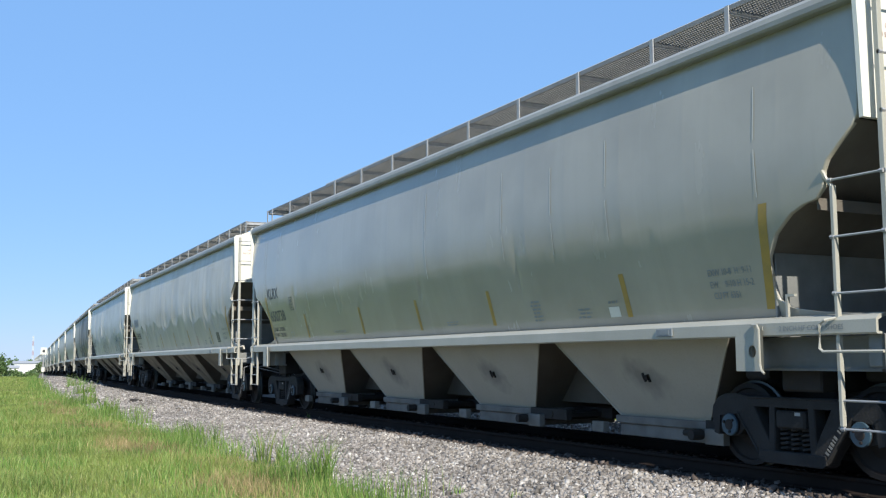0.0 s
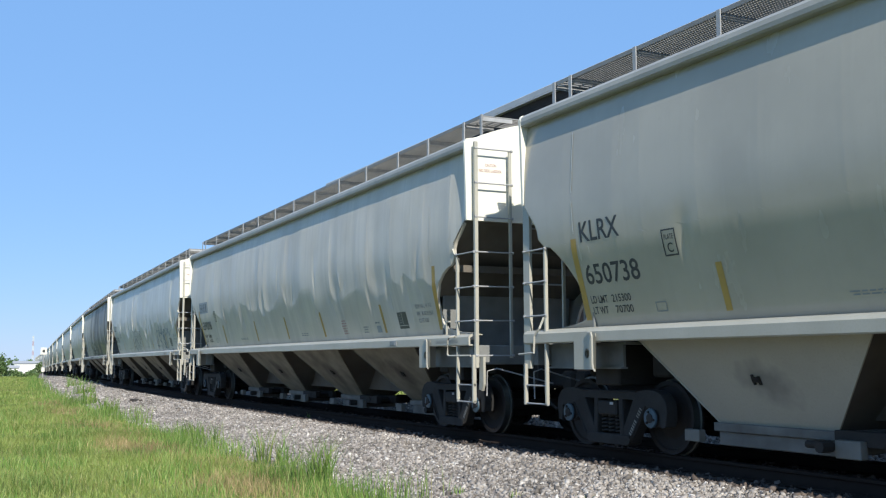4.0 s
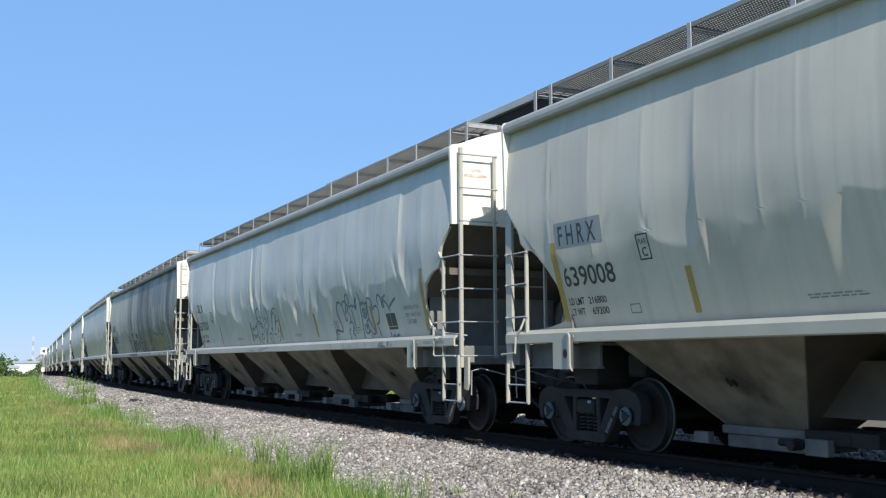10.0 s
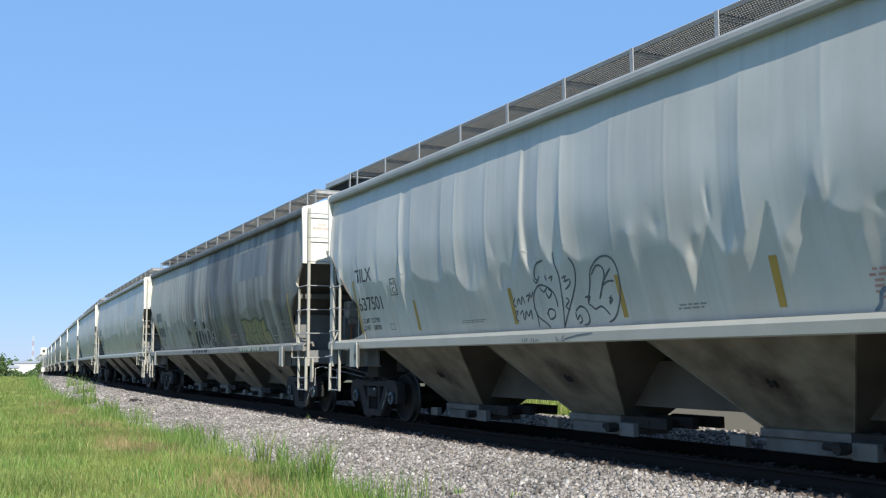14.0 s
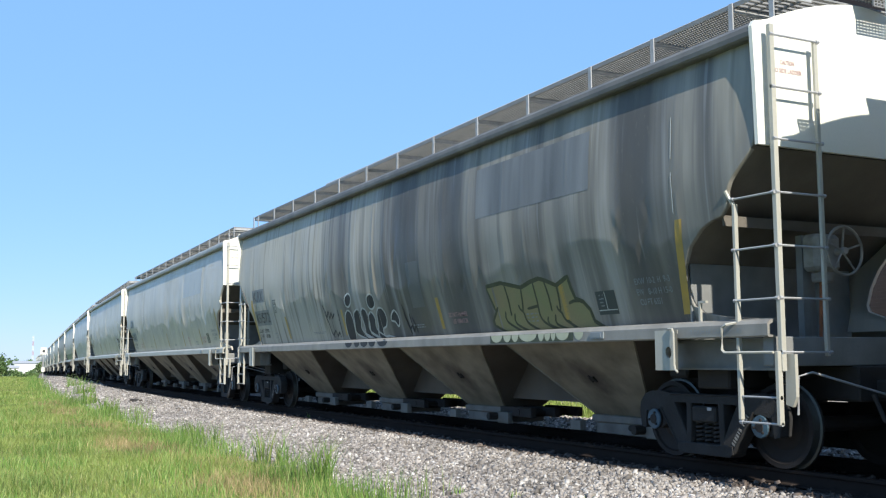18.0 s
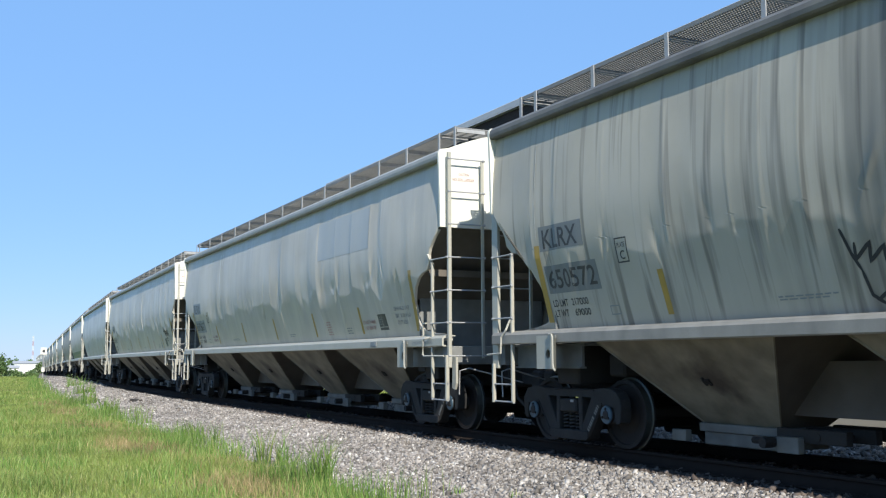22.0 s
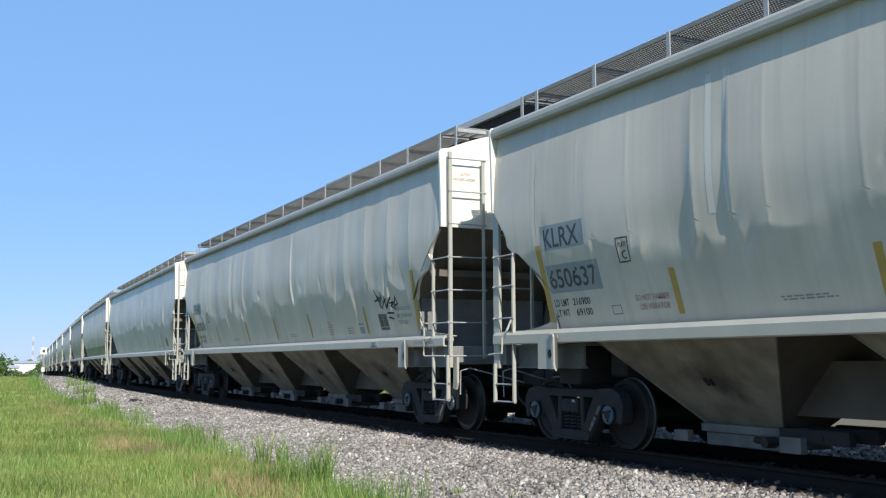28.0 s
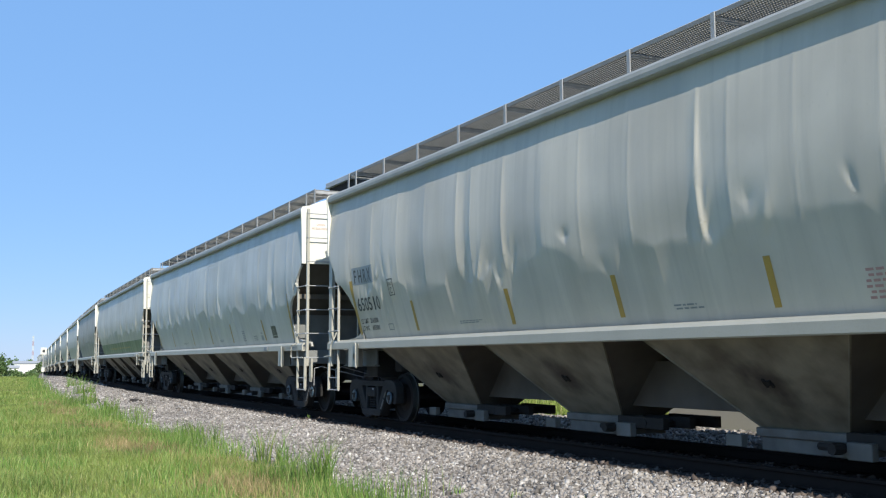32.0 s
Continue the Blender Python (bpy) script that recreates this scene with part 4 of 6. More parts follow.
TAG_BLUE_A = [[(3.66, 1.6), (3.75, 1.68), (3.78, 1.77), (3.87, 1.82), (4.16, 1.78), (4.2, 1.86), (4.13, 2.02), (4.08, 2.17), (4.13, 2.32), (4.24, 2.39), (4.36, 2.36), (4.43, 2.28), (4.47, 2.15), (4.51, 1.99), (4.6, 2.04)], [(4.43, 2.28), (4.5, 2.37), (4.64, 2.39), (4.69, 2.32), (4.56, 2.16), (4.74, 2.22), (4.89, 2.34), (4.92, 2.48), (4.84, 2.52), (4.73, 2.46), (4.71, 2.35), (4.85, 2.25)], [(4.75, 2.17), (4.8, 2.08), (4.76, 1.98), (4.65, 1.93)], [(4.88, 2.25), (5.02, 2.29), (5.07, 2.25), (5.15, 2.29), (5.22, 2.2), (5.23, 2.34), (5.32, 2.46)], [(4.96, 2.22), (4.98, 2.04), (4.99, 1.86)], [(4.65, 1.93), (4.83, 1.96), (4.87, 1.87), (4.73, 1.73)]]
TAG_BLUE_B = [[(4.65, 1.84), (4.54, 1.76), (4.58, 1.68), (4.54, 1.61)], [(4.73, 1.73), (4.83, 1.69), (4.83, 1.6)], [(5.44, 2.52), (5.52, 2.42), (5.48, 2.25), (5.4, 1.98), (5.32, 1.62)], [(5.51, 2.35), (5.53, 2.26), (5.6, 2.33), (5.63, 2.27), (5.7, 2.33), (5.74, 2.27), (5.82, 2.31), (5.83, 2.23)], [(5.5, 2.11), (5.59, 2.18), (5.7, 2.18), (5.72, 2.1), (5.64, 2.02), (5.56, 2.03), (5.5, 2.09)], [(5.59, 2.11), (5.63, 2.14), (5.65, 2.1), (5.61, 2.07), (5.59, 2.11)], [(5.79, 2.06), (5.82, 2.23), (5.9, 2.35), (6.02, 2.38), (6.08, 2.31), (6.06, 2.15), (6.14, 2.2), (6.27, 2.22), (6.33, 2.15), (6.31, 2.03), (6.22, 1.9), (6.11, 1.86), (6.16, 1.77), (6.2, 1.63)]]
TAG_BLUE_C = [[(5.77, 2.06), (5.79, 1.96), (5.87, 1.82), (5.94, 1.72), (5.82, 1.69), (5.71, 1.76), (5.62, 1.7)], [(5.48, 1.84), (5.56, 1.9), (5.57, 1.8), (5.66, 1.9), (5.65, 1.76), (5.54, 1.71), (5.46, 1.74), (5.48, 1.84)], [(5.63, 1.93), (5.78, 1.99)], [(5.68, 1.69), (5.76, 1.62)], [(6.38, 2.22), (6.39, 2.34), (6.48, 2.42), (6.58, 2.38), (6.59, 2.28), (6.58, 2.17), (6.65, 2.22), (6.57, 2.39)], [(6.69, 2.38), (6.66, 2.17)], [(6.7, 2.33), (6.84, 2.4), (6.8, 2.36)], [(6.7, 2.33), (6.82, 2.22), (6.89, 2.1)], [(7.26, 2.32), (7.1, 2.26), (6.89, 2.16)], [(6.66, 1.72), (6.69, 1.67), (6.66, 1.62)], [(6.75, 1.61), (6.82, 1.65), (6.87, 1.62)]]
TAG_BLUE_D = [[(6.91, 1.61), (7.02, 1.65), (7.08, 1.63)]]
TAG_BLUE_SILL_A = [[(4.14, 1.51), (4.21, 1.41)], [(4.94, 1.5), (4.94, 1.4)], [(5.21, 1.5), (5.21, 1.39)], [(5.36, 1.5), (5.36, 1.4)], [(5.71, 1.51), (5.71, 1.4)], [(6.12, 1.51), (6.11, 1.41)], [(6.53, 1.51), (6.53, 1.41)], [(6.75, 1.42), (6.81, 1.49), (6.86, 1.44), (6.92, 1.5)], [(6.95, 1.5), (6.98, 1.42)], [(6.95, 1.47), (7.06, 1.48)], [(7.07, 1.51), (7.08, 1.42)], [(7.12, 1.44), (7.21, 1.51), (7.27, 1.48), (7.19, 1.44)], [(7.26, 1.51), (7.24, 1.39)], [(7.34, 1.49), (7.37, 1.41), (7.43, 1.47)]]
PIECE_STROKES_A = [[(4.43, 2.29), (4.45, 2.08), (4.43, 1.83)], [(4.87, 2.21), (4.83, 2.02), (4.78, 1.88)], [(4.7, 1.98), (4.71, 1.92), (4.79, 1.86), (4.85, 1.71), (5.19, 1.57)], [(5.23, 2.26), (5.23, 2.02), (5.25, 1.74), (5.64, 1.57)], [(4.92, 1.91), (5.24, 1.94)], [(5.53, 2.27), (5.56, 2.06), (5.55, 1.85)], [(5.81, 2.18), (5.8, 2.02), (5.77, 1.85)], [(5.71, 1.92), (5.71, 1.87), (5.79, 1.81), (5.83, 1.72), (6.15, 1.57)], [(4.29, 1.9), (4.27, 1.75), (4.68, 1.57)], [(4.54, 1.86), (4.52, 1.71), (4.92, 1.56)], [(5.42, 1.78), (5.4, 1.67), (5.78, 1.56)], [(5.62, 1.8), (5.6, 1.67), (5.96, 1.56)], [(6.0, 1.93), (6.12, 1.96), (6.27, 1.95)]]
PIECE_STROKES_B = [[(5.85, 1.71), (5.94, 1.68), (6.0, 1.62), (6.37, 1.54)]]
BUBBLES_A = [[(-2.06, 2.2), (-2.23, 2.11), (-2.33, 1.95), (-2.36, 1.75), (-2.31, 1.6), (-1.97, 1.59), (-1.9, 1.78), (-1.87, 2.03), (-1.93, 2.17)], [(-1.55, 2.2), (-1.75, 2.12), (-1.82, 1.93), (-1.85, 1.73), (-1.2, 1.57), (-0.89, 1.56), (-1.5, 1.77), (-1.43, 2.01), (-1.44, 2.16)], [(-1.23, 2.21), (-1.37, 2.14), (-1.38, 2.01), (-1.34, 1.86), (-1.38, 1.67), (-0.76, 1.56), (-0.52, 1.56), (-1.11, 1.76), (-1.04, 1.99), (-1.09, 2.15)], [(-0.88, 2.12), (-1.03, 2.04), (-1.05, 1.9), (-1.07, 1.71), (-0.45, 1.55), (-0.14, 1.55), (-0.73, 1.75), (-0.72, 1.98), (-0.78, 2.09)]]
BUBBLES_B = [[(-0.46, 2.17), (-0.6, 2.06), (-0.66, 1.84), (-0.69, 1.61), (0.05, 1.54), (0.27, 1.54), (-0.25, 1.64), (-0.41, 1.62), (-0.48, 1.68), (-0.44, 1.78), (-0.27, 1.82), (-0.16, 1.95), (-0.19, 2.1), (-0.3, 2.17)]]
SCRAWLS_A = [[(-3.47, 2.39), (-3.39, 2.15), (-3.31, 1.99)], [(-3.33, 2.25), (-3.35, 2.09), (-3.15, 2.24), (-3.19, 2.06), (-3.0, 2.2), (-3.02, 2.06), (-2.87, 2.17)], [(-3.31, 1.99), (-3.26, 1.76), (-3.13, 1.67)], [(-3.2, 1.72), (-3.01, 1.82), (-2.97, 1.69), (-2.81, 1.78), (-2.79, 1.66)], [(-2.64, 2.23), (-2.66, 1.96), (-2.66, 1.68)], [(0.63, 2.19), (0.68, 1.96), (0.76, 1.74), (0.79, 1.64)], [(0.64, 2.04), (0.7, 1.87), (0.75, 1.73)], [(0.86, 2.01), (0.88, 1.82), (0.92, 1.67)], [(0.94, 1.94), (1.01, 1.82), (1.06, 1.66)], [(0.75, 1.73), (0.87, 1.8), (0.9, 1.69), (1.04, 1.81), (1.02, 1.68)]]
PIECE_EDGE = [(3.88, 2.29), (4.35, 2.32), (4.88, 2.22), (5.16, 2.28), (5.41, 2.31), (5.55, 2.28), (5.81, 2.19), (6.11, 2.29), (6.13, 2.14), (6.18, 1.99), (6.34, 1.94), (6.46, 1.83), (6.5, 1.68), (6.78, 1.54), (4.27, 1.56), (3.85, 1.72), (3.94, 1.84), (4.09, 1.97), (4.0, 1.92), (3.95, 2.08)]
PIECE_SCALLOPS = [(4.27, 4.6), (4.63, 4.85), (4.87, 5.06), (5.08, 5.55), (5.59, 5.74), (5.75, 5.9), (5.91, 6.03), (6.04, 6.35), (6.47, 6.68)]
BUBBLE_TOPS = [[(-1.84, 2.54), (-2.01, 2.48), (-2.08, 2.37), (-2.04, 2.28), (-1.91, 2.27), (-1.77, 2.35), (-1.73, 2.47)], [(-0.71, 2.46), (-0.89, 2.4), (-0.93, 2.28), (-0.87, 2.19), (-0.73, 2.17), (-0.58, 2.26), (-0.59, 2.4)], [(0.25, 2.11), (0.09, 2.03), (0.03, 1.92), (0.18, 1.89), (0.27, 1.8), (0.37, 1.88), (0.36, 2.01)]]
BUBBLE_BASE = [(-1.77, -1.39), (-1.28, -0.99), (-0.95, -0.58), (-0.53, -0.2), (-0.1, 0.37)]
TAG_SPIKY = [[(6.71, 2.52), (6.78, 2.39), (6.9, 2.34), (6.66, 2.3)], [(6.78, 2.39), (6.88, 2.16), (7.01, 2.39), (6.85, 2.27)], [(7.02, 2.46), (7.08, 2.23), (6.94, 2.15), (7.23, 2.32)], [(7.18, 2.38), (7.19, 2.14), (7.33, 2.36), (7.35, 2.15)], [(7.44, 2.35), (7.36, 2.23), (7.54, 2.25), (7.4, 2.18), (7.55, 2.11)], [(7.66, 2.36), (7.52, 2.17), (7.71, 2.21), (7.63, 2.33)], [(7.15, 2.06), (7.44, 2.05)], [(7.18, 1.98), (7.41, 1.94)]]


def decal(skin, x0, x1, z0, z1, lift=0.005, step=0.035, skew=0.0):
    """A painted rectangle that follows the side."""
    bm = bmesh.new()
    nx, nz = max(1, int((x1 - x0) / step)), max(1, int((z1 - z0) / step))
    g = [[bm.verts.new(skin.at(x0 + (x1 - x0) * i / nx - skew * (1 - j / nz), z0 + (z1 - z0) * j / nz, lift)) for i in range(nx + 1)] for j in range(nz + 1)]
    for a, b in zip(g, g[1:]):
        for i in range(nx):
            bm.faces.new((a[i], a[i + 1], b[i + 1], b[i]))
    return bm


def fine_path(pts, step=0.05, smooth=True):
    """The points joined by a rounded path."""
    if len(pts) < 3 or not smooth:
        out = []
        for a, b in zip(pts, pts[1:]):
            n = max(1, int(math.dist(a, b) / step))
            out += [(a[0] + (b[0] - a[0]) * k / n, a[1] + (b[1] - a[1]) * k / n) for k in range(n)]
        return out + [pts[-1]]
    out = []
    p = [pts[0]] + list(pts) + [pts[-1]]
    for i in range(1, len(p) - 2):
        n = max(2, int(math.dist(p[i], p[i + 1]) / step))
        for k in range(n):
            t = k / n
            out.append(tuple(0.5 * (2 * b + (c - a) * t + (2 * a - 5 * b + 4 * c - d) * t * t + (3 * b - a - 3 * c + d) * t ** 3) for a, b, c, d in zip(p[i - 1], p[i], p[i + 1], p[i + 2])))
    return out + [pts[-1]]


def stroke(bm, skin, pts, width, lift=0.007, smooth=True):
    """A sprayed line of one width, with tapered ends."""
    q = fine_path(pts, 0.04, smooth)
    on_sill = sum(p[1] for p in pts) / len(pts) < 1.56
    prev = None

    def put_at(x, z):
        z = min(1.53, max(1.42, z)) if on_sill else max(1.61, z)
        return bm.verts.new(skin.at(x, z, lift))

    for i, (x, z) in enumerate(q):
        a, b = q[max(0, i - 1)], q[min(len(q) - 1, i + 1)]
        d = Vector((b[0] - a[0], b[1] - a[1]))
        d = d.normalized() if d.length else Vector((1, 0))
        w = width / 2 * (0.55 if i in (0, len(q) - 1) else 1.0)
        l = put_at(x - d.y * w, z + d.x * w)
        r = put_at(x + d.y * w, z - d.x * w)
        if prev:
            bm.faces.new((prev[0], prev[1], r, l))
        prev = (l, r)
    return bm


def lettering(skin, text, x0, x1, z0, h, lift=0.006):
    """A line of stencilled letters that follows the side, h high and from x0 to x1."""
    cu = bpy.data.curves.new("lettering", "FONT")
    cu.body, cu.size = text, 1.0
    cu.resolution_u, cu.offset = 3, 0.012
    ob = bpy.data.objects.new("lettering", cu)
    scene.collection.objects.link(ob)
    me = bpy.data.meshes.new_from_object(ob.evaluated_get(bpy.context.evaluated_depsgraph_get()))
    bpy.data.objects.remove(ob)
    bm = bmesh.new()
    bm.from_mesh(me)
    bpy.data.meshes.remove(me)
    if h > 0.15:
        long = [e for e in bm.edges if e.calc_length() > 0.25]
        bmesh.ops.subdivide_edges(bm, edges=long, cuts=3)
        bmesh.ops.triangulate(bm, faces=bm.faces)
    xs, ys = [v.co.x for v in bm.verts], [v.co.y for v in bm.verts]
    lo, hi, bot, top = min(xs), max(xs), min(0.0, min(ys)), max(ys)
    for v in bm.verts:
        x = x0 + (x1 - x0) * (v.co.x - lo) / (hi - lo)
        z = z0 + h * (v.co.y - bot) / (top - bot)
        v.co = skin.at(x, z, lift)
    return bm


def bars(skin, x0, x1, z0, z1, rows, seed):
    """Small writing too fine to read: rows of plain bars."""
    rng = random.Random(seed)
    bm = bmesh.new()
    h = (z1 - z0) / rows
    for r in range(rows):
        z = z1 - (r + 1) * h + 0.25 * h
        x = x0 + rng.uniform(0, 0.06)
        end = x1 - rng.uniform(0, 0.25) * (x1 - x0)
        while x < end:
            w = min(rng.uniform(0.05, 0.13), end - x)
            v = [bm.verts.new(skin.at(a, b, 0.005)) for a, b in ((x, z), (x + w, z), (x + w, z + 0.5 * h), (x, z + 0.5 * h))]
            bm.faces.new(v)
            x += w + 0.025
    return bm


def frame_lines(skin, x0, x1, z0, z1, w):
    bm = bmesh.new()
    for a in ((x0, x1, z0, z0 + w), (x0, x1, z1 - w, z1), (x0, x0 + w, z0 + w, z1 - w), (x1 - w, x1, z0 + w, z1 - w)):
        b = decal(skin, *a, lift=0.006)
        me = bpy.data.meshes.new("tmp")
        b.to_mesh(me)
        b.free()
        bm.from_mesh(me)
        bpy.data.meshes.remove(me)
    return bm


STRIPES = (5.97, 2.55, -0.08, -2.75, -6.08)
STRIPES_WIDE = (5.74, 2.91, -0.10, -3.12, -5.99)


SEAMS_CLEAN = (-8.65, 0.67, 3.29, 4.63, 5.90, 8.50)
SEAMS = {5: SEAMS_CLEAN, 4: SEAMS_CLEAN, 3: (-8.63, 8.50), 2: (-8.66, 4.63, 8.50), 1: (-8.66, 8.50), 0: (-8.66, 8.50), -1: (-8.66, 8.50)}


def weld_seams(n, skin, side):
    """The raised weld beads between side panels, broken where the paint hides them."""
    rng = random.Random(300 + n)
    for x in SEAMS.get(n, ()):
        z = rng.uniform(2.52, 2.65) if abs(x) < 8 else 2.82
        while z < 3.7:
            end = z + rng.uniform(0.35, 0.9)
            part("weld_seam", stroke(bmesh.new(), skin, [(x, z), (x + 0.005, (z + end) / 2), (x, end)], 0.014, 0.012), SEAM_PAINT, side)
            z = end + rng.uniform(0.05, 0.2)


def dress(n, skin, side, marks):
    """Puts the stripes, marks and small writing on the near side of a car."""
    for x in marks.get("stripes", STRIPES):
        part("reflective_stripe", decal(skin, x - 0.05, x + 0.05, 1.70, 2.23), YELLOW, side)
    for x, lean in ((8.56, 0.21), (-8.68, 0.05)):
        part("reflective_stripe", decal(skin, x - 0.06, x + 0.06, 1.69, 2.75, skew=lean), YELLOW, side)
    if "mark" in marks:
        x0 = -8.52
        if marks.get("patched"):
            part("paint_patch", decal(skin, -8.60, -7.56, 2.66, 3.00, 0.004), PATCH_MID if n == 1 else PATCH, side, "darker grey repainted patch")
        if marks.get("patched") == 2:
            part("paint_patch", decal(skin, -8.60, -7.38, 2.08, 2.46, 0.004), PATCH_MID if n == 1 else PATCH, side, "darker grey repainted patch")
        part("reporting_mark", lettering(skin, marks["mark"], x0, x0 + marks.get("mark_w", 0.84), 2.69, 0.26), marks.get("ink", INK), side)
        part("car_number", lettering(skin, marks["number"], -8.56, -7.44, 2.14, 0.26), INK, side)
        part("weight_line", lettering(skin, "LD LMT", -8.58, -8.22, 1.90, 0.095), INK, side)
        part("weight_line", lettering(skin, marks["limit"], -8.13, -7.74, 1.90, 0.095), INK, side)
        part("weight_line", lettering(skin, "LT WT", -8.58, -8.26, 1.76, 0.095), INK, side)
        part("weight_line", lettering(skin, marks["light"], -8.10, -7.74, 1.76, 0.095), INK, side)
        part("plate_frame", frame_lines(skin, -6.90, -6.66, 2.36, 2.67, 0.018), INK, side)
        part("plate_word", lettering(skin, "PLATE", -6.86, -6.70, 2.55, 0.06), INK, side)
        part("plate_letter", lettering(skin, "C", -6.83, -6.73, 2.40, 0.11), INK, side)
        part("tack_board", frame_lines(skin, -7.30, -7.10, 1.74, 1.86, 0.014), INK_FADE, side)
        part("size_line", lettering(skin, marks.get("size1", "EXW 10-2  H  9-3"), 7.53, 8.20, 2.08, 0.075), INK_FADE, side)
        part("size_line", lettering(skin, marks.get("size2", "EW   8-10 H 15-0"), 7.53, 8.20, 1.95, 0.075), INK_FADE, side)
        part("size_line", lettering(skin, "CU FT 6351", 7.55, 7.96, 1.83, 0.075), INK_FADE, side)
    if marks.get("caps", True):
        part("stencil_panel", decal(skin, 6.65, 7.07, 1.75, 2.05), DECAL_BLACK, side, "black consolidated stencil panel")
        for a in ((6.845, 6.86, 1.81, 2.04), (6.66, 7.06, 1.80, 1.812)):
            part("panel_line", decal(skin, *a, lift=0.009), SPRAY_WHITE, side)
        part("panel_writing", bars(skin, 6.68, 6.83, 1.84, 2.02, 4, n + 50), INK_FADE, side)
    if n == 1:
        part("notice_line", lettering(skin, "DO NOT HAMMER", 2.42, 3.05, 1.885, 0.075), INK_RED, side)
        part("notice_line", lettering(skin, "USE VIBRATOR", 2.50, 3.02, 1.775, 0.075), INK_RED, side)
    else:
        tagged(part("small_writing", bars(skin, 3.69, 4.03, 1.71, 2.02, 6, n + 20), INK_RED if marks.get("red") else INK_FADE, side), kind="stuff")
    tagged(part("small_writing", bars(skin, 4.84, 5.2, 1.71, 1.86, 3, n + 30), INK_FADE, side), kind="stuff")
    tagged(part("small_writing", bars(skin, -4.45, -3.6, 1.76, 1.82, 2, n + 40), INK_FADE, side), kind="stuff")
    tagged(part("small_writing", bars(skin, 0.92, 1.45, 1.74, 1.82, 2, n + 60), INK_FADE, side), kind="stuff")
    if marks.get("ticket", True):
        part("ticket", decal(skin, 5.56, 5.78, 1.71, 1.84), WHITE if n == 4 else PATCH, side)
        tagged(part("small_writing", bars(skin, 5.52, 5.8, 1.87, 1.93, 1, n + 70), INK_FADE, side), kind="stuff")
    tagged(part("shoe_notice", lettering(skin, "2 INCH HF COMP SHOES", 8.75, 9.55, 1.445, 0.05, 0.004), INK_FADE, side), kind="stuff")


def red_notice(car):
    """The two-line red notice on the white end panel."""
    class Wall:
        def at(self, x, z, lift=0.0):
            return (HALF + 0.017, x, z)
    part("notice_line", lettering(Wall(), "CAUTION", -1.23, -1.03, 4.235, 0.048), INK_RED, car)
    part("notice_line", lettering(Wall(), "NO SIDE LADDER", -1.34, -0.93, 4.145, 0.048), INK_RED, car)


def fill(bm, skin, outline, lift, step=0.03):
    """Paint inside an outline, laid as upright slices that follow the side."""
    xs = [p[0] for p in outline]
    a = min(xs) + 0.004
    while a < max(xs) - 0.004:
        b = min(a + step, max(xs) - 0.003)
        edge = []
        for x in (a, b):
            hit = [p[1] + (q[1] - p[1]) * (x - p[0]) / (q[0] - p[0]) for p, q in zip(outline, outline[1:] + outline[:1]) if (p[0] - x) * (q[0] - x) < 0]
            edge.append(sorted(hit))
        if len(edge[0]) >= 2 and len(edge[0]) == len(edge[1]):
            for k in range(0, len(edge[0]) - 1, 2):
                m = max(1, int((edge[0][k + 1] - edge[0][k]) / 0.06))
                col = [[bm.verts.new(skin.at(x, max(1.605, e[k]) + (e[k + 1] - max(1.605, e[k])) * i / m, lift)) for i in range(m + 1)] for x, e in zip((a, b), edge)]
                for i in range(m):
                    bm.faces.new((col[0][i], col[1][i], col[1][i + 1], col[0][i + 1]))
        a += step
    bmesh.ops.remove_doubles(bm, verts=bm.verts, dist=0.0004)
    return bm


def half_disc(bm, skin, x0, x1, lift, deep=0.10):
    """A scallop on the sill: flat above, round below."""
    cx, rx = (x0 + x1) / 2, (x1 - x0) / 2
    c = bm.verts.new(skin.at(cx, 1.528, lift))
    ring = [bm.verts.new(skin.at(cx + rx * math.cos(a), 1.528 - deep * math.sin(a), lift)) for a in [math.pi * k / 12 for k in range(13)]]
    for k in range(12):
        bm.faces.new((c, ring[k], ring[k + 1]))
    return bm


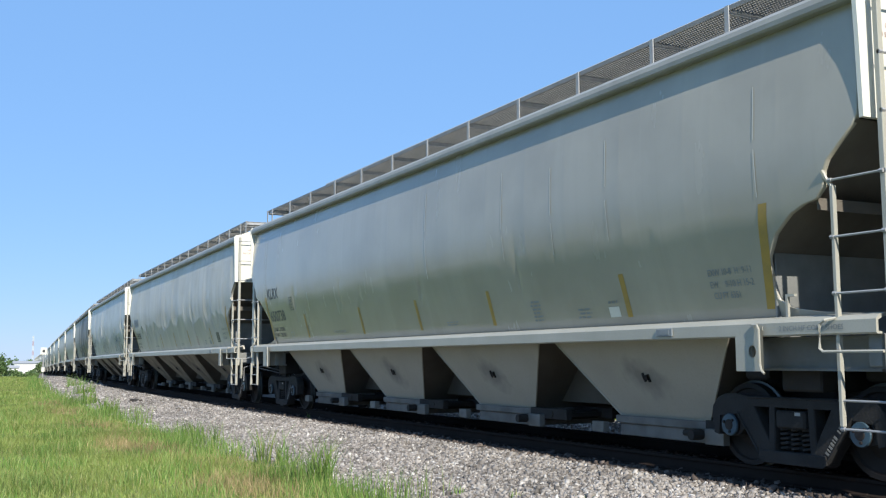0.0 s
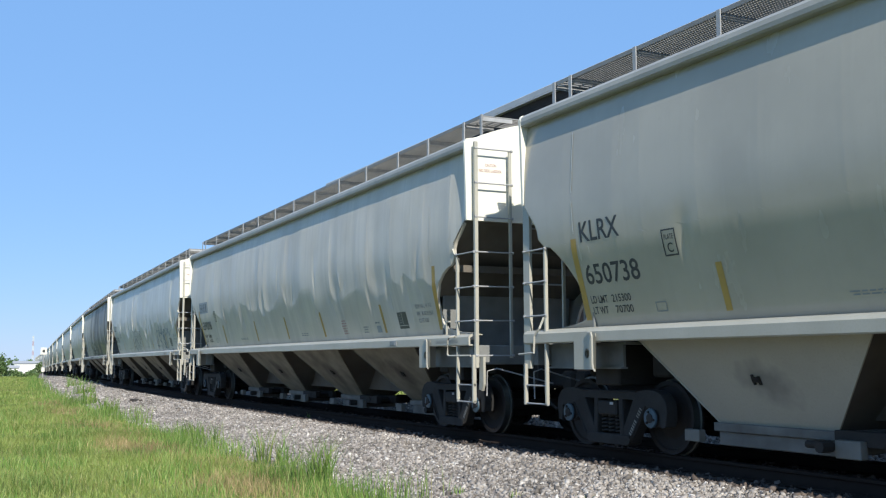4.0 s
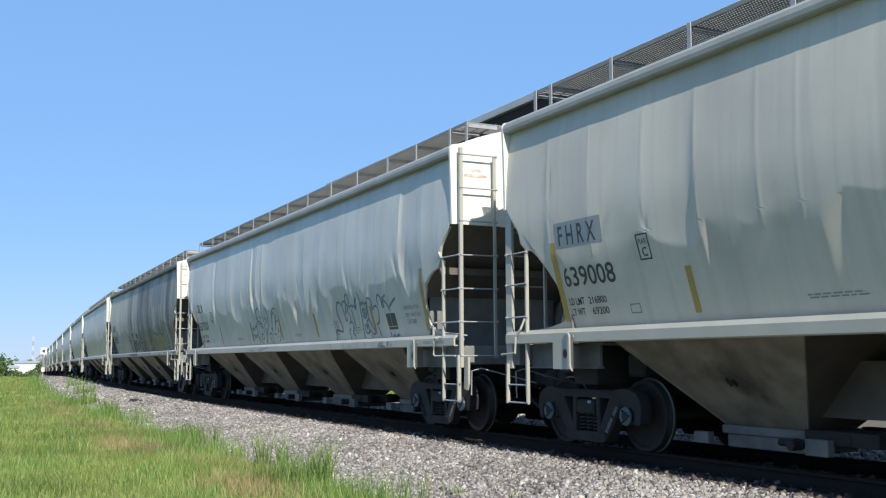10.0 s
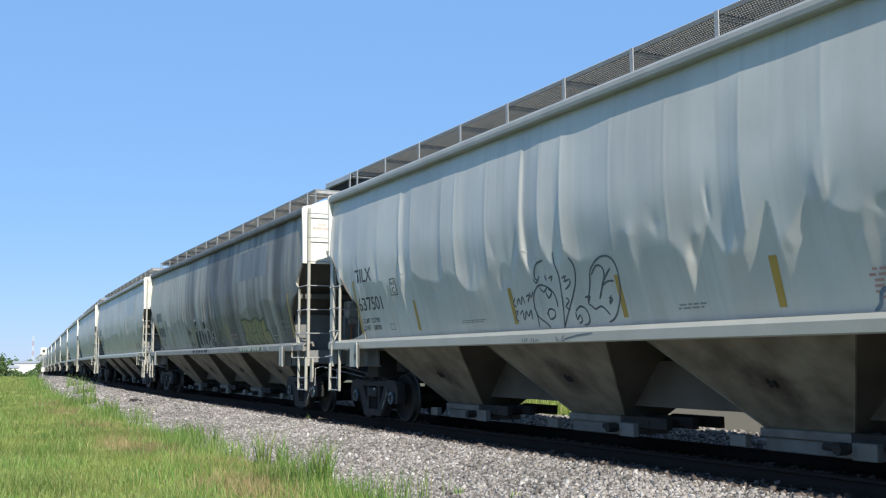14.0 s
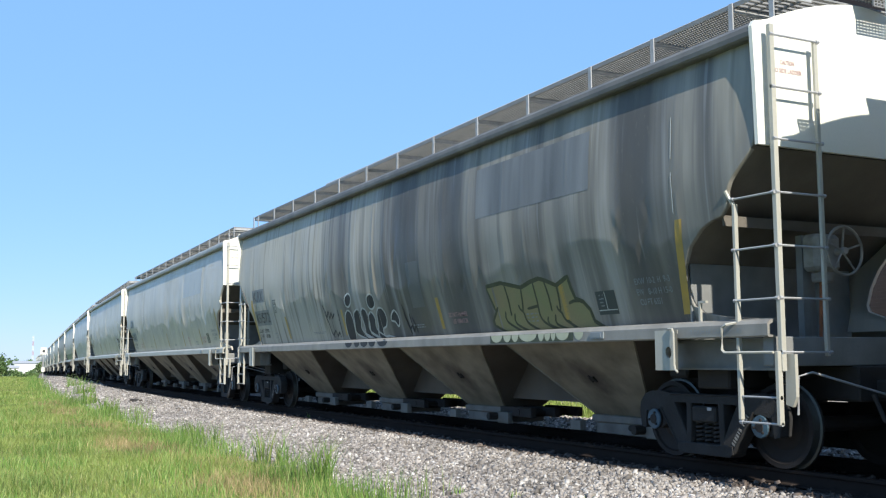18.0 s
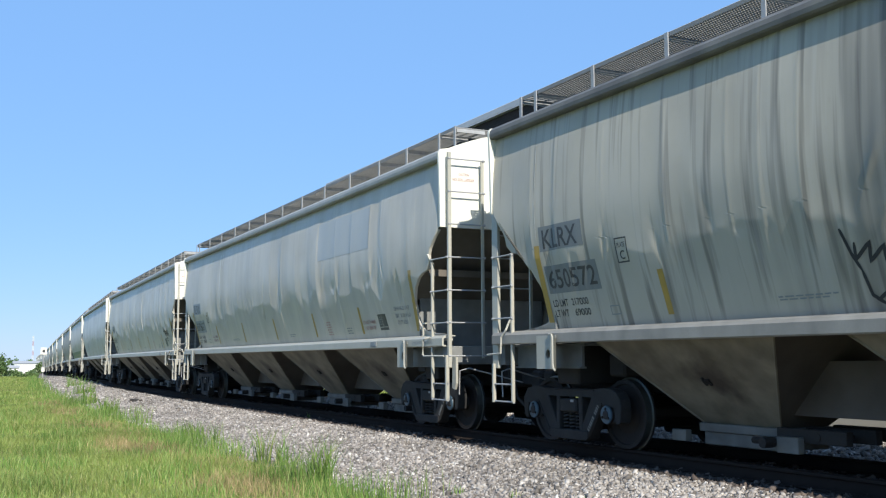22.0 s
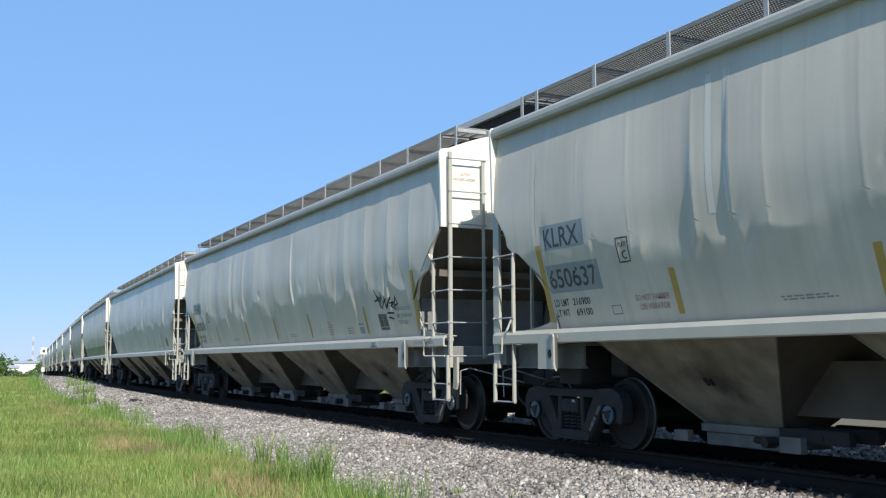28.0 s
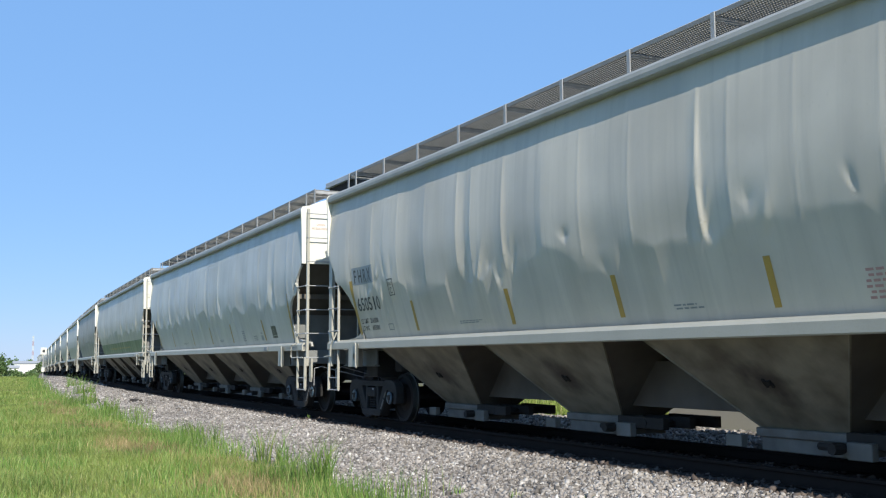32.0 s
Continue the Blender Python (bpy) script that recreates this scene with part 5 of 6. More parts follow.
def graffiti(n, skin, side):
    if n == 2:
        for s in TAG_BLUE_A + TAG_BLUE_B + TAG_BLUE_C + TAG_BLUE_D:
            part("graffiti_stroke", stroke(bmesh.new(), skin, s, 0.042), SPRAY_BLUE, side, "blue sprayed graffiti stroke")
        for s in TAG_BLUE_SILL_A:
            part("graffiti_stroke", stroke(bmesh.new(), skin, s, 0.022, 0.004, False), SPRAY_BLUE, side)
        for s in TAG_HEART_A + TAG_HEART_B + TAG_HEART_C + TAG_HEART_D:
            part("graffiti_stroke", stroke(bmesh.new(), skin, s, 0.028), SPRAY_GREY, side, "dark grey sprayed graffiti stroke")
        for s in TAG_HEART_SILL_A:
            part("graffiti_stroke", stroke(bmesh.new(), skin, s, 0.02, 0.004, False), SPRAY_GREY, side)
    if n == 1:
        part("graffiti_fill", fill(bmesh.new(), skin, PIECE_EDGE, 0.005, 0.04), SPRAY_YELLOW, side, "faded yellow graffiti fill")
        for s, w, round_off in ((PIECE_EDGE[:14], 0.06, False), (PIECE_EDGE[14:18], 0.045, True), (PIECE_EDGE[18:] + PIECE_EDGE[:1], 0.05, False)):
            part("graffiti_outline", stroke(bmesh.new(), skin, s, w, 0.008, round_off), SPRAY_OLIVE, side, "dark green graffiti outline")
        for s in PIECE_STROKES_A + PIECE_STROKES_B:
            part("graffiti_stroke", stroke(bmesh.new(), skin, s, 0.04, 0.0085), SPRAY_OLIVE, side)
        part("graffiti_base", decal(skin, PIECE_SCALLOPS[0][0] - 0.03, PIECE_SCALLOPS[-2][1] + 0.1, 1.42, 1.53, 0.003), SPRAY_OLIVE, side)
        for a, b in PIECE_SCALLOPS:
            part("graffiti_scallop", half_disc(bmesh.new(), skin, a, b, 0.0055), SPRAY_PALE, side)
        for s in BUBBLES_A + BUBBLES_B + BUBBLE_TOPS:
            part("graffiti_letter", fill(bmesh.new(), skin, s, 0.007, 0.02), SPRAY_BLACK, side, "black bubble letter with white outline")
            part("letter_outline", stroke(bmesh.new(), skin, s + s[:1], 0.035, 0.010), SPRAY_WHITE, side)
        for a, b in BUBBLE_BASE:
            part("graffiti_scallop", half_disc(bmesh.new(), skin, a, b, 0.004, 0.095), SPRAY_BLACK, side)
        for s in SCRAWLS_A:
            part("graffiti_stroke", stroke(bmesh.new(), skin, s, 0.038, 0.007, False), SPRAY_BLACK, side)
        part("paint_patch", decal(skin, 3.80, 6.87, 3.35, 4.12, 0.005, 0.05), PATCH_SOOT, side, "blue-grey repainted patch")
        part("paint_patch", decal(skin, 1.1, 1.6, 2.1, 2.9, 0.004, 0.05), PATCH_DARK, side)
    if n == 0:
        part("paint_patch", decal(skin, 3.72, 6.70, 3.33, 4.14, 0.005, 0.05), PATCH_BLUE, side, "blue-grey repainted patch")
        for x in (-5.2, -4.92):
            part("paint_streak", decal(skin, x, x + 0.10, 2.75, 4.3, 0.004, 0.1), PATCH_PALE, side)
        part("notice_line", lettering(skin, "DO NOT HAMMER", 5.86, 6.50, 1.885, 0.075), INK_RED, side)
        part("notice_line", lettering(skin, "USE VIBRATOR", 5.92, 6.46, 1.775, 0.075), INK_RED, side)
        part("notice_line", lettering(skin, "DO NOT HAMMER", -6.78, -6.13, 1.885, 0.075), INK_RED, side)
        part("notice_line", lettering(skin, "USE VIBRATOR", -6.72, -6.16, 1.775, 0.075), INK_RED, side)
    if n == -1:
        for s in TAG_SPIKY:
            part("graffiti_stroke", stroke(bmesh.new(), skin, s, 0.035, 0.007, False), SPRAY_BLACK, side, "stroke of a spiky black tag")
    if n == -3:
        part("paint_band", decal(skin, -8.6, 8.6, 1.60, 2.15, 0.005, 0.12), PAINT_GREEN, side, "dark green painted lower band")
        tagged(part("small_writing", bars(skin, -5.0, 5.0, 1.8, 1.95, 1, 93), YELLOW, side), kind="stuff")


SPRAY_OLIVE = surface("spray_olive", (0.035, 0.042, 0.018), 0.5, alt=(0.07, 0.08, 0.04), scale=6, amount=0.6, bump=0.02)
PATCH_SOOT = surface("patch_sooty_blue", (0.20, 0.205, 0.20), 0.5, alt=(0.085, 0.085, 0.08), scale=2.4, amount=1.0, stretch=(1, 1, 0.08), bump=0.02)
SPRAY_PALE = surface("spray_pale_yellow", (0.42, 0.43, 0.30), 0.5, bump=0.02)
PATCH_DARK = surface("patch_dark_grey", (0.085, 0.09, 0.088), 0.5, alt=(0.12, 0.125, 0.12), scale=4, amount=0.5, stretch=(1, 1, 0.2), bump=0.02)
PATCH_MID = surface("patch_mid_grey", (0.17, 0.18, 0.178), 0.5, alt=(0.21, 0.22, 0.215), scale=4, amount=0.6, stretch=(1, 1, 0.3), bump=0.02)
PATCH_PALE = surface("patch_pale", (0.545, 0.535, 0.485), 0.45, alt=(0.46, 0.45, 0.40), scale=3, amount=0.6, stretch=(1, 1, 0.1), bump=0.02)
MARKS = {
    4: {"mark": "KLRX", "number": "650738", "limit": "215300", "light": "70700", "caps": False, "size1": "EXW 10-8  H  9-11", "size2": "EW    9-10 H 15-2"},
    3: {"mark": "F H R X", "number": "639008", "limit": "216800", "light": "69200", "patched": 1, "red": True},
    2: {"mark": "TILX", "number": "637501", "limit": "217100", "light": "68900", "red": True, "ticket": False},
    1: {"mark": "KLRX", "number": "650572", "limit": "217000", "light": "69000", "patched": 2, "stripes": (5.9, 2.1, -2.42, -6.15), "red": True, "ticket": False},
    0: {"mark": "KLRX", "number": "650637", "limit": "216900", "light": "69100", "patched": 2, "stripes": STRIPES_WIDE, "red": True, "ticket": False},
    -1: {"mark": "F H R X", "number": "650510", "limit": "216500", "light": "69300", "patched": 1, "red": True},
}


# ---- ground ----
GRASS = surface("grass_ground", (0.10, 0.15, 0.038), 0.9, alt=(0.15, 0.155, 0.06), scale=0.35, amount=0.8, grain=14, bump=0.6, second=(0.08, 0.14, 0.025))
BALLAST = surface("ballast_bed", (0.19, 0.17, 0.16), 0.9, alt=(0.13, 0.115, 0.105), scale=1.2, amount=0.7, grain=22, bump=1.0, second=(0.08, 0.07, 0.065))
CONCRETE = surface("pale_concrete", (0.46, 0.43, 0.37), 0.85, alt=(0.38, 0.35, 0.30), scale=0.6, amount=0.7, grain=40, bump=0.2)


def ground_z(x, y):
    s = x
    return -0.45 + dip(s) - 0.02 * math.sin(x * 0.21) * math.cos(y * 0.17)


def spread(lo, hi, near, step, grow):
    """Grid stations, close together round near and wider further off."""
    up, down = [near], [near]
    while up[-1] < hi:
        up.append(up[-1] + step * (1 + grow * (up[-1] - near)))
    while down[-1] > lo:
        down.append(down[-1] - step * (1 + grow * (near - down[-1])))
    return down[:0:-1] + up


def ground_sheet():
    xs, ys = spread(-2500, 1500, -20, 1.0, 0.09), spread(-1500, 2500, 4, 0.8, 0.09)
    verts = [(x, y, ground_z(x, y)) for x in xs for y in ys]
    n = len(ys)
    faces = [(i * n + j, (i + 1) * n + j, (i + 1) * n + j + 1, i * n + j + 1) for i in range(len(xs) - 1) for j in range(n - 1)]
    me = bpy.data.meshes.new("ground")
    me.from_pydata(verts, [], faces)
    me.materials.append(GRASS)
    return tagged(new("ground", me), "mown green grass verge beside the line", "grass", kind="structure")


def ribbon(name, material, section, s0, s1, step, label, category):
    """A strip along the track: section of (lat, z)."""
    verts, faces = [], []
    n = len(section)
    k = 0
    s = s0
    while s <= s1 + 1e-6:
        for lat, z in section:
            p, _ = line(s, lat)
            verts.append((p.x, p.y, p.z + z))
        if k:
            a, b = (k - 1) * n, k * n
            faces += [(a + i, b + i, b + i + 1, a + i + 1) for i in range(n - 1)]
        k += 1
        s += step
    me = bpy.data.meshes.new(name)
    me.from_pydata(verts, [], faces)
    me.materials.append(material)
    return tagged(new(name, me), label, category, kind="structure")


ground_sheet()
ribbon("ballast_bed", BALLAST, [(-4.9, -0.60), (-4.4, -0.46), (-2.1, -0.24), (-1.6, -0.20), (1.6, -0.20), (2.0, -0.20), (2.7, -0.05), (3.5, -0.09), (4.9, -0.60)], -460, 80, 2.0, "grey crushed-stone ballast under the track", "ballast")
# Ballast round the rails in dark brown: the train's shade is put into its colour.
CRIB_SHADE = surface("shaded_ballast", (0.090, 0.070, 0.058), 0.95, alt=(0.058, 0.046, 0.039), scale=3, amount=0.8, grain=22, bump=1.0)
ribbon("ballast_crib", CRIB_SHADE, [(-1.42, -0.205), (-1.20, -0.194), (1.20, -0.194), (1.42, -0.205)], -460, 80, 2.0, "ballast between the rails, coloured dark for the shade under the train", "ballast")
RAIL_SECTION = [(-0.07, -0.17), (-0.07, -0.155), (-0.012, -0.14), (-0.01, -0.045), (-0.036, -0.035), (-0.036, -0.006), (-0.028, 0.0), (0.028, 0.0), (0.036, -0.006), (0.036, -0.035), (0.01, -0.045), (0.012, -0.14), (0.07, -0.155), (0.07, -0.17)]
for s in (-1, 1):
    ribbon("rail", RAIL, [(s * 0.753 + a, z) for a, z in RAIL_SECTION], -460, 80, 2.0, "rusty steel rail on wooden ties", "rail")

# ---- the train ----
def hand_brake(car):
    """The dusty brake wheel, gear housing and chain rod on a car's end platform."""
    x, y, z = HALF - 0.32, -0.04, 2.36
    bm = bmesh.new()
    ring = [(x, y + 0.27 * math.cos(a), z + 0.27 * math.sin(a)) for a in [2 * math.pi * k / 24 for k in range(25)]]
    rod(bm, ring, 0.016, 6)
    for k in range(5):
        a = 2 * math.pi * k / 5 + 0.3
        rod(bm, [(x - 0.03, y + 0.03 * math.cos(a), z + 0.03 * math.sin(a)), (x, y + 0.27 * math.cos(a), z + 0.27 * math.sin(a))], 0.012, 5)
    rod(bm, [(x + 0.02, y, z), (x - 0.20, y, z)], 0.04, 10)
    wheel = part("brake_wheel", bm, DUSTY, car, "dusty pale hand-brake wheel")
    part("brake_housing", box(boxed(x - 0.36, x - 0.12, y - 0.30, y + 0.10, z - 0.22, z + 0.20, 0.05), x - 0.30, x - 0.16, y - 0.22, y + 0.02, z - 0.34, z - 0.22, 0.02), DUSTY, car, "dusty pale brake gear housing")
    part("brake_stand", box(boxed(x - 0.46, x - 0.37, y - 0.26, y - 0.16, 1.39, z + 0.20), x - 0.46, x - 0.37, y + 0.02, y + 0.10, 1.39, z + 0.20), END_PAINT, car)
    part("brake_chain", rod(bmesh.new(), [(x - 0.22, y - 0.14, z - 0.3), (x - 0.24, y - 0.16, 1.39)], 0.02, 6), RUSTY, car, "rusty orange brake chain")
    return wheel


DUSTY = surface("dusty_casting", (0.30, 0.29, 0.26), 0.8, alt=(0.15, 0.13, 0.11), scale=6, amount=0.8, bump=0.1)
RUSTY = surface("orange_rust", (0.32, 0.11, 0.04), 0.85, alt=(0.16, 0.06, 0.03), scale=8, amount=0.8, bump=0.2)
TRAIN = []
SKIN = {5: Skin(3, 0.003, 0.1), 4: Skin(3, 0.003, 0.12), 3: Skin(11, 0.020, 0.5), 2: Skin(23, 0.030, 1.2), 1: Skin(37, 0.017, 0.6), 0: Skin(41, 0.022, 0.9), -1: Skin(53, 0.024, 1.0), -2: Skin(67, 0.020, 0.7)}
SHEET = {n: side_sheet(k) for n, k in SKIN.items()}
LABELS = {
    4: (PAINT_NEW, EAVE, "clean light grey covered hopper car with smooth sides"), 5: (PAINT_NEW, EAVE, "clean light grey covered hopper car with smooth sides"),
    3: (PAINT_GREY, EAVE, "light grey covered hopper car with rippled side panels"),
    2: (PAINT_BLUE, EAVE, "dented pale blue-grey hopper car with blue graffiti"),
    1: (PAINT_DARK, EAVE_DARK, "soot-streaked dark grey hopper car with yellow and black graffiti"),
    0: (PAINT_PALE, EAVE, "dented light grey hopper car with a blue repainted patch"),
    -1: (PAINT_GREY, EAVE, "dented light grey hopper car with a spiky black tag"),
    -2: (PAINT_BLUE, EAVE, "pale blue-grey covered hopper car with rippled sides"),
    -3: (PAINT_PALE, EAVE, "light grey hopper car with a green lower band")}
for n in range(5, -18, -1):
    paint, edge, label = LABELS.get(n, ((PAINT_GREY, PAINT_PALE, PAINT_TAN)[n % 3], PAINT_GREY, ("grey", "pale grey", "tan")[n % 3] + " covered hopper car far down the train"))
    skin = SKIN.get(n, SKIN[(-2, 0, -1)[n % 3]])
    car, side, wheels = hopper_car(SHEET.get(n, SHEET[(-2, 0, -1)[n % 3]]), paint, label, edge, n >= 4, SILL_DIRTY if n == 1 else None)
    if -2 <= n <= 4:
        dress(n, skin, side, MARKS.get(n, {}))
        red_notice(car)
        weld_seams(n, skin, side)
    if n == 1:
        hand_brake(car)
    graffiti(n, skin, side)
    TRAIN.append((n, car, side, wheels))


# ---- stones, grass, ties and weeds ----
def islands(name, palette, rough=0.85, patchy=None):
    """A material whose colour changes from piece to piece."""
    m = bpy.data.materials.new(name)
    m.use_nodes = True
    n, l = m.node_tree.nodes, m.node_tree.links
    b = n["Principled BSDF"]
    geo = n.new("ShaderNodeNewGeometry")
    ramp = n.new("ShaderNodeValToRGB")
    ramp.color_ramp.interpolation = "LINEAR"
    while len(ramp.color_ramp.elements) < len(palette):
        ramp.color_ramp.elements.new(0.5)
    for e, (at, c) in zip(ramp.color_ramp.elements, palette):
        e.position, e.color = at, rgb(c)
    l.new(geo.outputs["Random Per Island"], ramp.inputs[0])
    co = n.new("ShaderNodeTexCoord")
    t = n.new("ShaderNodeTexNoise")
    t.inputs["Scale"].default_value = 0.5
    l.new(co.outputs["Object"], t.inputs["Vector"])
    mr = n.new("ShaderNodeMapRange")
    mr.inputs[1].default_value, mr.inputs[2].default_value, mr.inputs[3].default_value, mr.inputs[4].default_value = 0.3, 0.7, 0.75, 1.2
    l.new(t.outputs[0], mr.inputs[0])
    hsv = n.new("ShaderNodeHueSaturation")
    l.new(ramp.outputs[0], hsv.inputs["Color"])
    l.new(mr.outputs[0], hsv.inputs["Value"])
    l.new(hsv.outputs[0], b.inputs["Base Color"])
    if patchy:
        # broad yellowed patches
        w = n.new("ShaderNodeTexNoise")
        w.inputs["Scale"].default_value, w.inputs["Detail"].default_value = 0.28, 4
        l.new(co.outputs["Object"], w.inputs["Vector"])
        wr = n.new("ShaderNodeMapRange")
        wr.inputs[1].default_value, wr.inputs[2].default_value, wr.inputs[4].default_value = 0.45, 0.70, 0.55
        l.new(w.outputs[0], wr.inputs[0])
        mix = n.new("ShaderNodeMix")
        mix.data_type = "RGBA"
        l.new(hsv.outputs[0], mix.inputs["A"])
        mix.inputs["B"].default_value = rgb(patchy)
        l.new(wr.outputs[0], mix.inputs["Factor"])
        l.new(mix.outputs["Result"], b.inputs["Base Color"])
    b.inputs["Roughness"].default_value = rough
    b.inputs["Specular IOR Level"].default_value = 0.3
    return m


STONE = islands("crushed_stone", [(0.0, (0.10, 0.090, 0.080)), (0.3, (0.205, 0.184, 0.164)), (0.65, (0.29, 0.264, 0.238)), (0.92, (0.375, 0.346, 0.312)), (1.0, (0.56, 0.53, 0.49))])
# A darker copy of the crushed stone, painted with the shade under the cars.
STONE_DARK = islands("shaded_stone", [(0.0, (0.05, 0.039, 0.033)), (0.6, (0.10, 0.078, 0.065)), (1.0, (0.16, 0.13, 0.11))])
BLADE = islands("grass_blades", [(0.0, (0.074, 0.125, 0.026)), (0.35, (0.128, 0.192, 0.040)), (0.7, (0.188, 0.25, 0.060)), (0.92, (0.27, 0.285, 0.095)), (1.0, (0.31, 0.26, 0.13))], 0.6, (0.215, 0.262, 0.065))
WEED = islands("weed_blades", [(0.0, (0.07, 0.14, 0.025)), (0.5, (0.12, 0.215, 0.042)), (0.88, (0.19, 0.26, 0.07)), (1.0, (0.30, 0.26, 0.12))], 0.6)
LEAF = islands("leaves", [(0.0, (0.05, 0.095, 0.03)), (0.5, (0.09, 0.15, 0.05)), (1.0, (0.15, 0.22, 0.08))], 0.6)
BARK = surface("bark", (0.12, 0.09, 0.065), 0.9, bump=0.5)
RNG = np.random.default_rng(7)


def bed_z(lat):
    near = np.interp(-lat, (0, 1.6, 2.1, 4.4, 4.9), (-0.20, -0.20, -0.24, -0.46, -0.60))
    return np.where(lat > 0, np.interp(lat, (0, 1.6, 2.0, 2.7, 3.5, 4.9), (-0.20, -0.20, -0.20, -0.05, -0.09, -0.60)), near)


def place(s, lat):
    """Places on the line for arrays of s and lat."""
    q0 = np.maximum(0.0, BEND_START - s)
    q = np.minimum(q0, BEND_START - BEND_END)
    th, ex = BEND * q, q0 - q
    x = np.where(s > BEND_START, s, BEND_START - np.sin(th) / BEND - ex * np.cos(th))
    y = D + (1 - np.cos(th)) / BEND + ex * np.sin(th)
    drop = -3.6e-5 * np.minimum(np.maximum(0, -15 - s), 200) ** 2
    return x + lat * np.sin(th), y + lat * np.cos(th), drop


def joined(name, verts, faces, material, label, category, kind="stuff", parent=None):
    """One mesh out of many like pieces: verts (pieces, corners, 3), faces of one piece."""
    n, k, _ = verts.shape
    f = np.asarray(faces)
    allf = (f[None] + (np.arange(n) * k)[:, None, None]).reshape(-1, f.shape[1])
    me = bpy.data.meshes.new(name)
    me.vertices.add(n * k)
    me.vertices.foreach_set("co", verts.reshape(-1).astype(np.float32))
    me.loops.add(allf.size)
    me.loops.foreach_set("vertex_index", allf.reshape(-1).astype(np.int32))
    me.polygons.add(len(allf))
    me.polygons.foreach_set("loop_start", (np.arange(len(allf)) * f.shape[1]).astype(np.int32))
    me.update(calc_edges=True)
    me.materials.append(material)
    ob = new(name, me)
    return tagged(ob, label, category, kind=kind)


def stone_shapes(n):
    """Angular stones: squashed octahedra with jittered corners and a split belt."""
    base = np.array([(1, 0, 0.1), (0.3, 0.9, -0.1), (-0.8, 0.6, 0.15), (-0.8, -0.6, -0.1), (0.3, -0.9, 0.1), (0.1, 0.05, 0.75), (-0.1, -0.05, -0.7)])
    v = base[None] + RNG.normal(0, 0.18, (n, 7, 3))
    return v


STONE_FACES = [(0, 1, 5), (1, 2, 5), (2, 3, 5), (3, 4, 5), (4, 0, 5), (1, 0, 6), (2, 1, 6), (3, 2, 6), (4, 3, 6), (0, 4, 6)]


def turn_all(v):
    """Turns every piece about a random axis."""
    n = len(v)
    q = RNG.normal(0, 1, (n, 4))
    q /= np.linalg.norm(q, axis=1)[:, None]
    w, x, y, z = q.T
    r = np.stack([1 - 2 * (y * y + z * z), 2 * (x * y - z * w), 2 * (x * z + y * w), 2 * (x * y + z * w), 1 - 2 * (x * x + z * z), 2 * (y * z - x * w), 2 * (x * z - y * w), 2 * (y * z + x * w), 1 - 2 * (x * x + y * y)], 1).reshape(n, 3, 3)
    return np.einsum("nij,nkj->nki", r, v)


def stones(s0, s1, l0, l1, per_m2, size, name, label, stone=STONE):
    n = int((s1 - s0) * (l1 - l0) * per_m2)
    s, lat = RNG.uniform(s0, s1, n), RNG.uniform(l0, l1, n)
    x, y, drop = place(s, lat)
    r = size * RNG.lognormal(0, 0.28, n)
    v = turn_all(stone_shapes(n) * r[:, None, None])
    z = bed_z(lat) + drop + r * RNG.uniform(-0.1, 0.5, n)
    v += np.stack([x, y, z], 1)[:, None, :]
    return joined(name, v, STONE_FACES, stone, label, "gravel")


stones(-30.0, -3.0, -4.55, -1.25, 820, 0.0245, "ballast_stones", "grey and pinkish crushed ballast stones beside the rail")
stones(-62.0, -30.0, -4.75, -1.25, 330, 0.032, "ballast_stones", "grey crushed ballast stones further along the line")
stones(-130.0, -62.0, -4.8, -1.0, 60, 0.06, "ballast_stones", "grey crushed ballast stones far along the line")
stones(-36.0, -5.0, 1.0, 4.6, 240, 0.034, "ballast_stones", "sunlit ballast stones beyond the far rail")
stones(-34.0, -3.0, -1.30, 1.30, 330, 0.030, "ballast_stones", "ballast stones round the rails, coloured dark for the train's shade", STONE_DARK)


def blades(x, y, z, h, w, lean, name, material, label, category="grass"):
    """Grass blades: each a bent, tapered strip."""
    n = len(x)
    a = RNG.uniform(0, 2 * math.pi, n)
    b = RNG.uniform(0, 2 * math.pi, n)
    bend = lean * h * RNG.uniform(0.2, 1.0, n)
    ca, sa, cb, sb = np.cos(a), np.sin(a), np.cos(b), np.sin(b)
    v = np.zeros((n, 5, 3))
    v[:, 0] = np.stack([x - ca * w, y - sa * w, z - 0.02], 1)
    v[:, 1] = np.stack([x + ca * w, y + sa * w, z - 0.02], 1)
    mx, my, mz = x + cb * bend * 0.35, y + sb * bend * 0.35, z + h * 0.6
    v[:, 2] = np.stack([mx + ca * w * 0.75, my + sa * w * 0.75, mz], 1)
    v[:, 3] = np.stack([mx - ca * w * 0.75, my - sa * w * 0.75, mz], 1)
    v[:, 4] = np.stack([x + cb * bend, y + sb * bend, z + h], 1)
    return joined(name, v, [(0, 1, 2), (0, 2, 3), (3, 2, 4)], material, label, category)


def patch(n, s0, s1, near, far):
    """Random places on the verge between the camera's side and the ballast's toe."""
    s = RNG.uniform(s0, s1, n)
    lat = near + (far - near) * RNG.uniform(0, 1, n)
    x, y, _ = place(s, lat)
    return x, y


def verge_z(x, y):
    drop = -3.6e-5 * np.minimum(np.maximum(0, -15 - x), 200) ** 2
    return -0.45 + drop - 0.02 * np.sin(x * 0.21) * np.cos(y * 0.17)


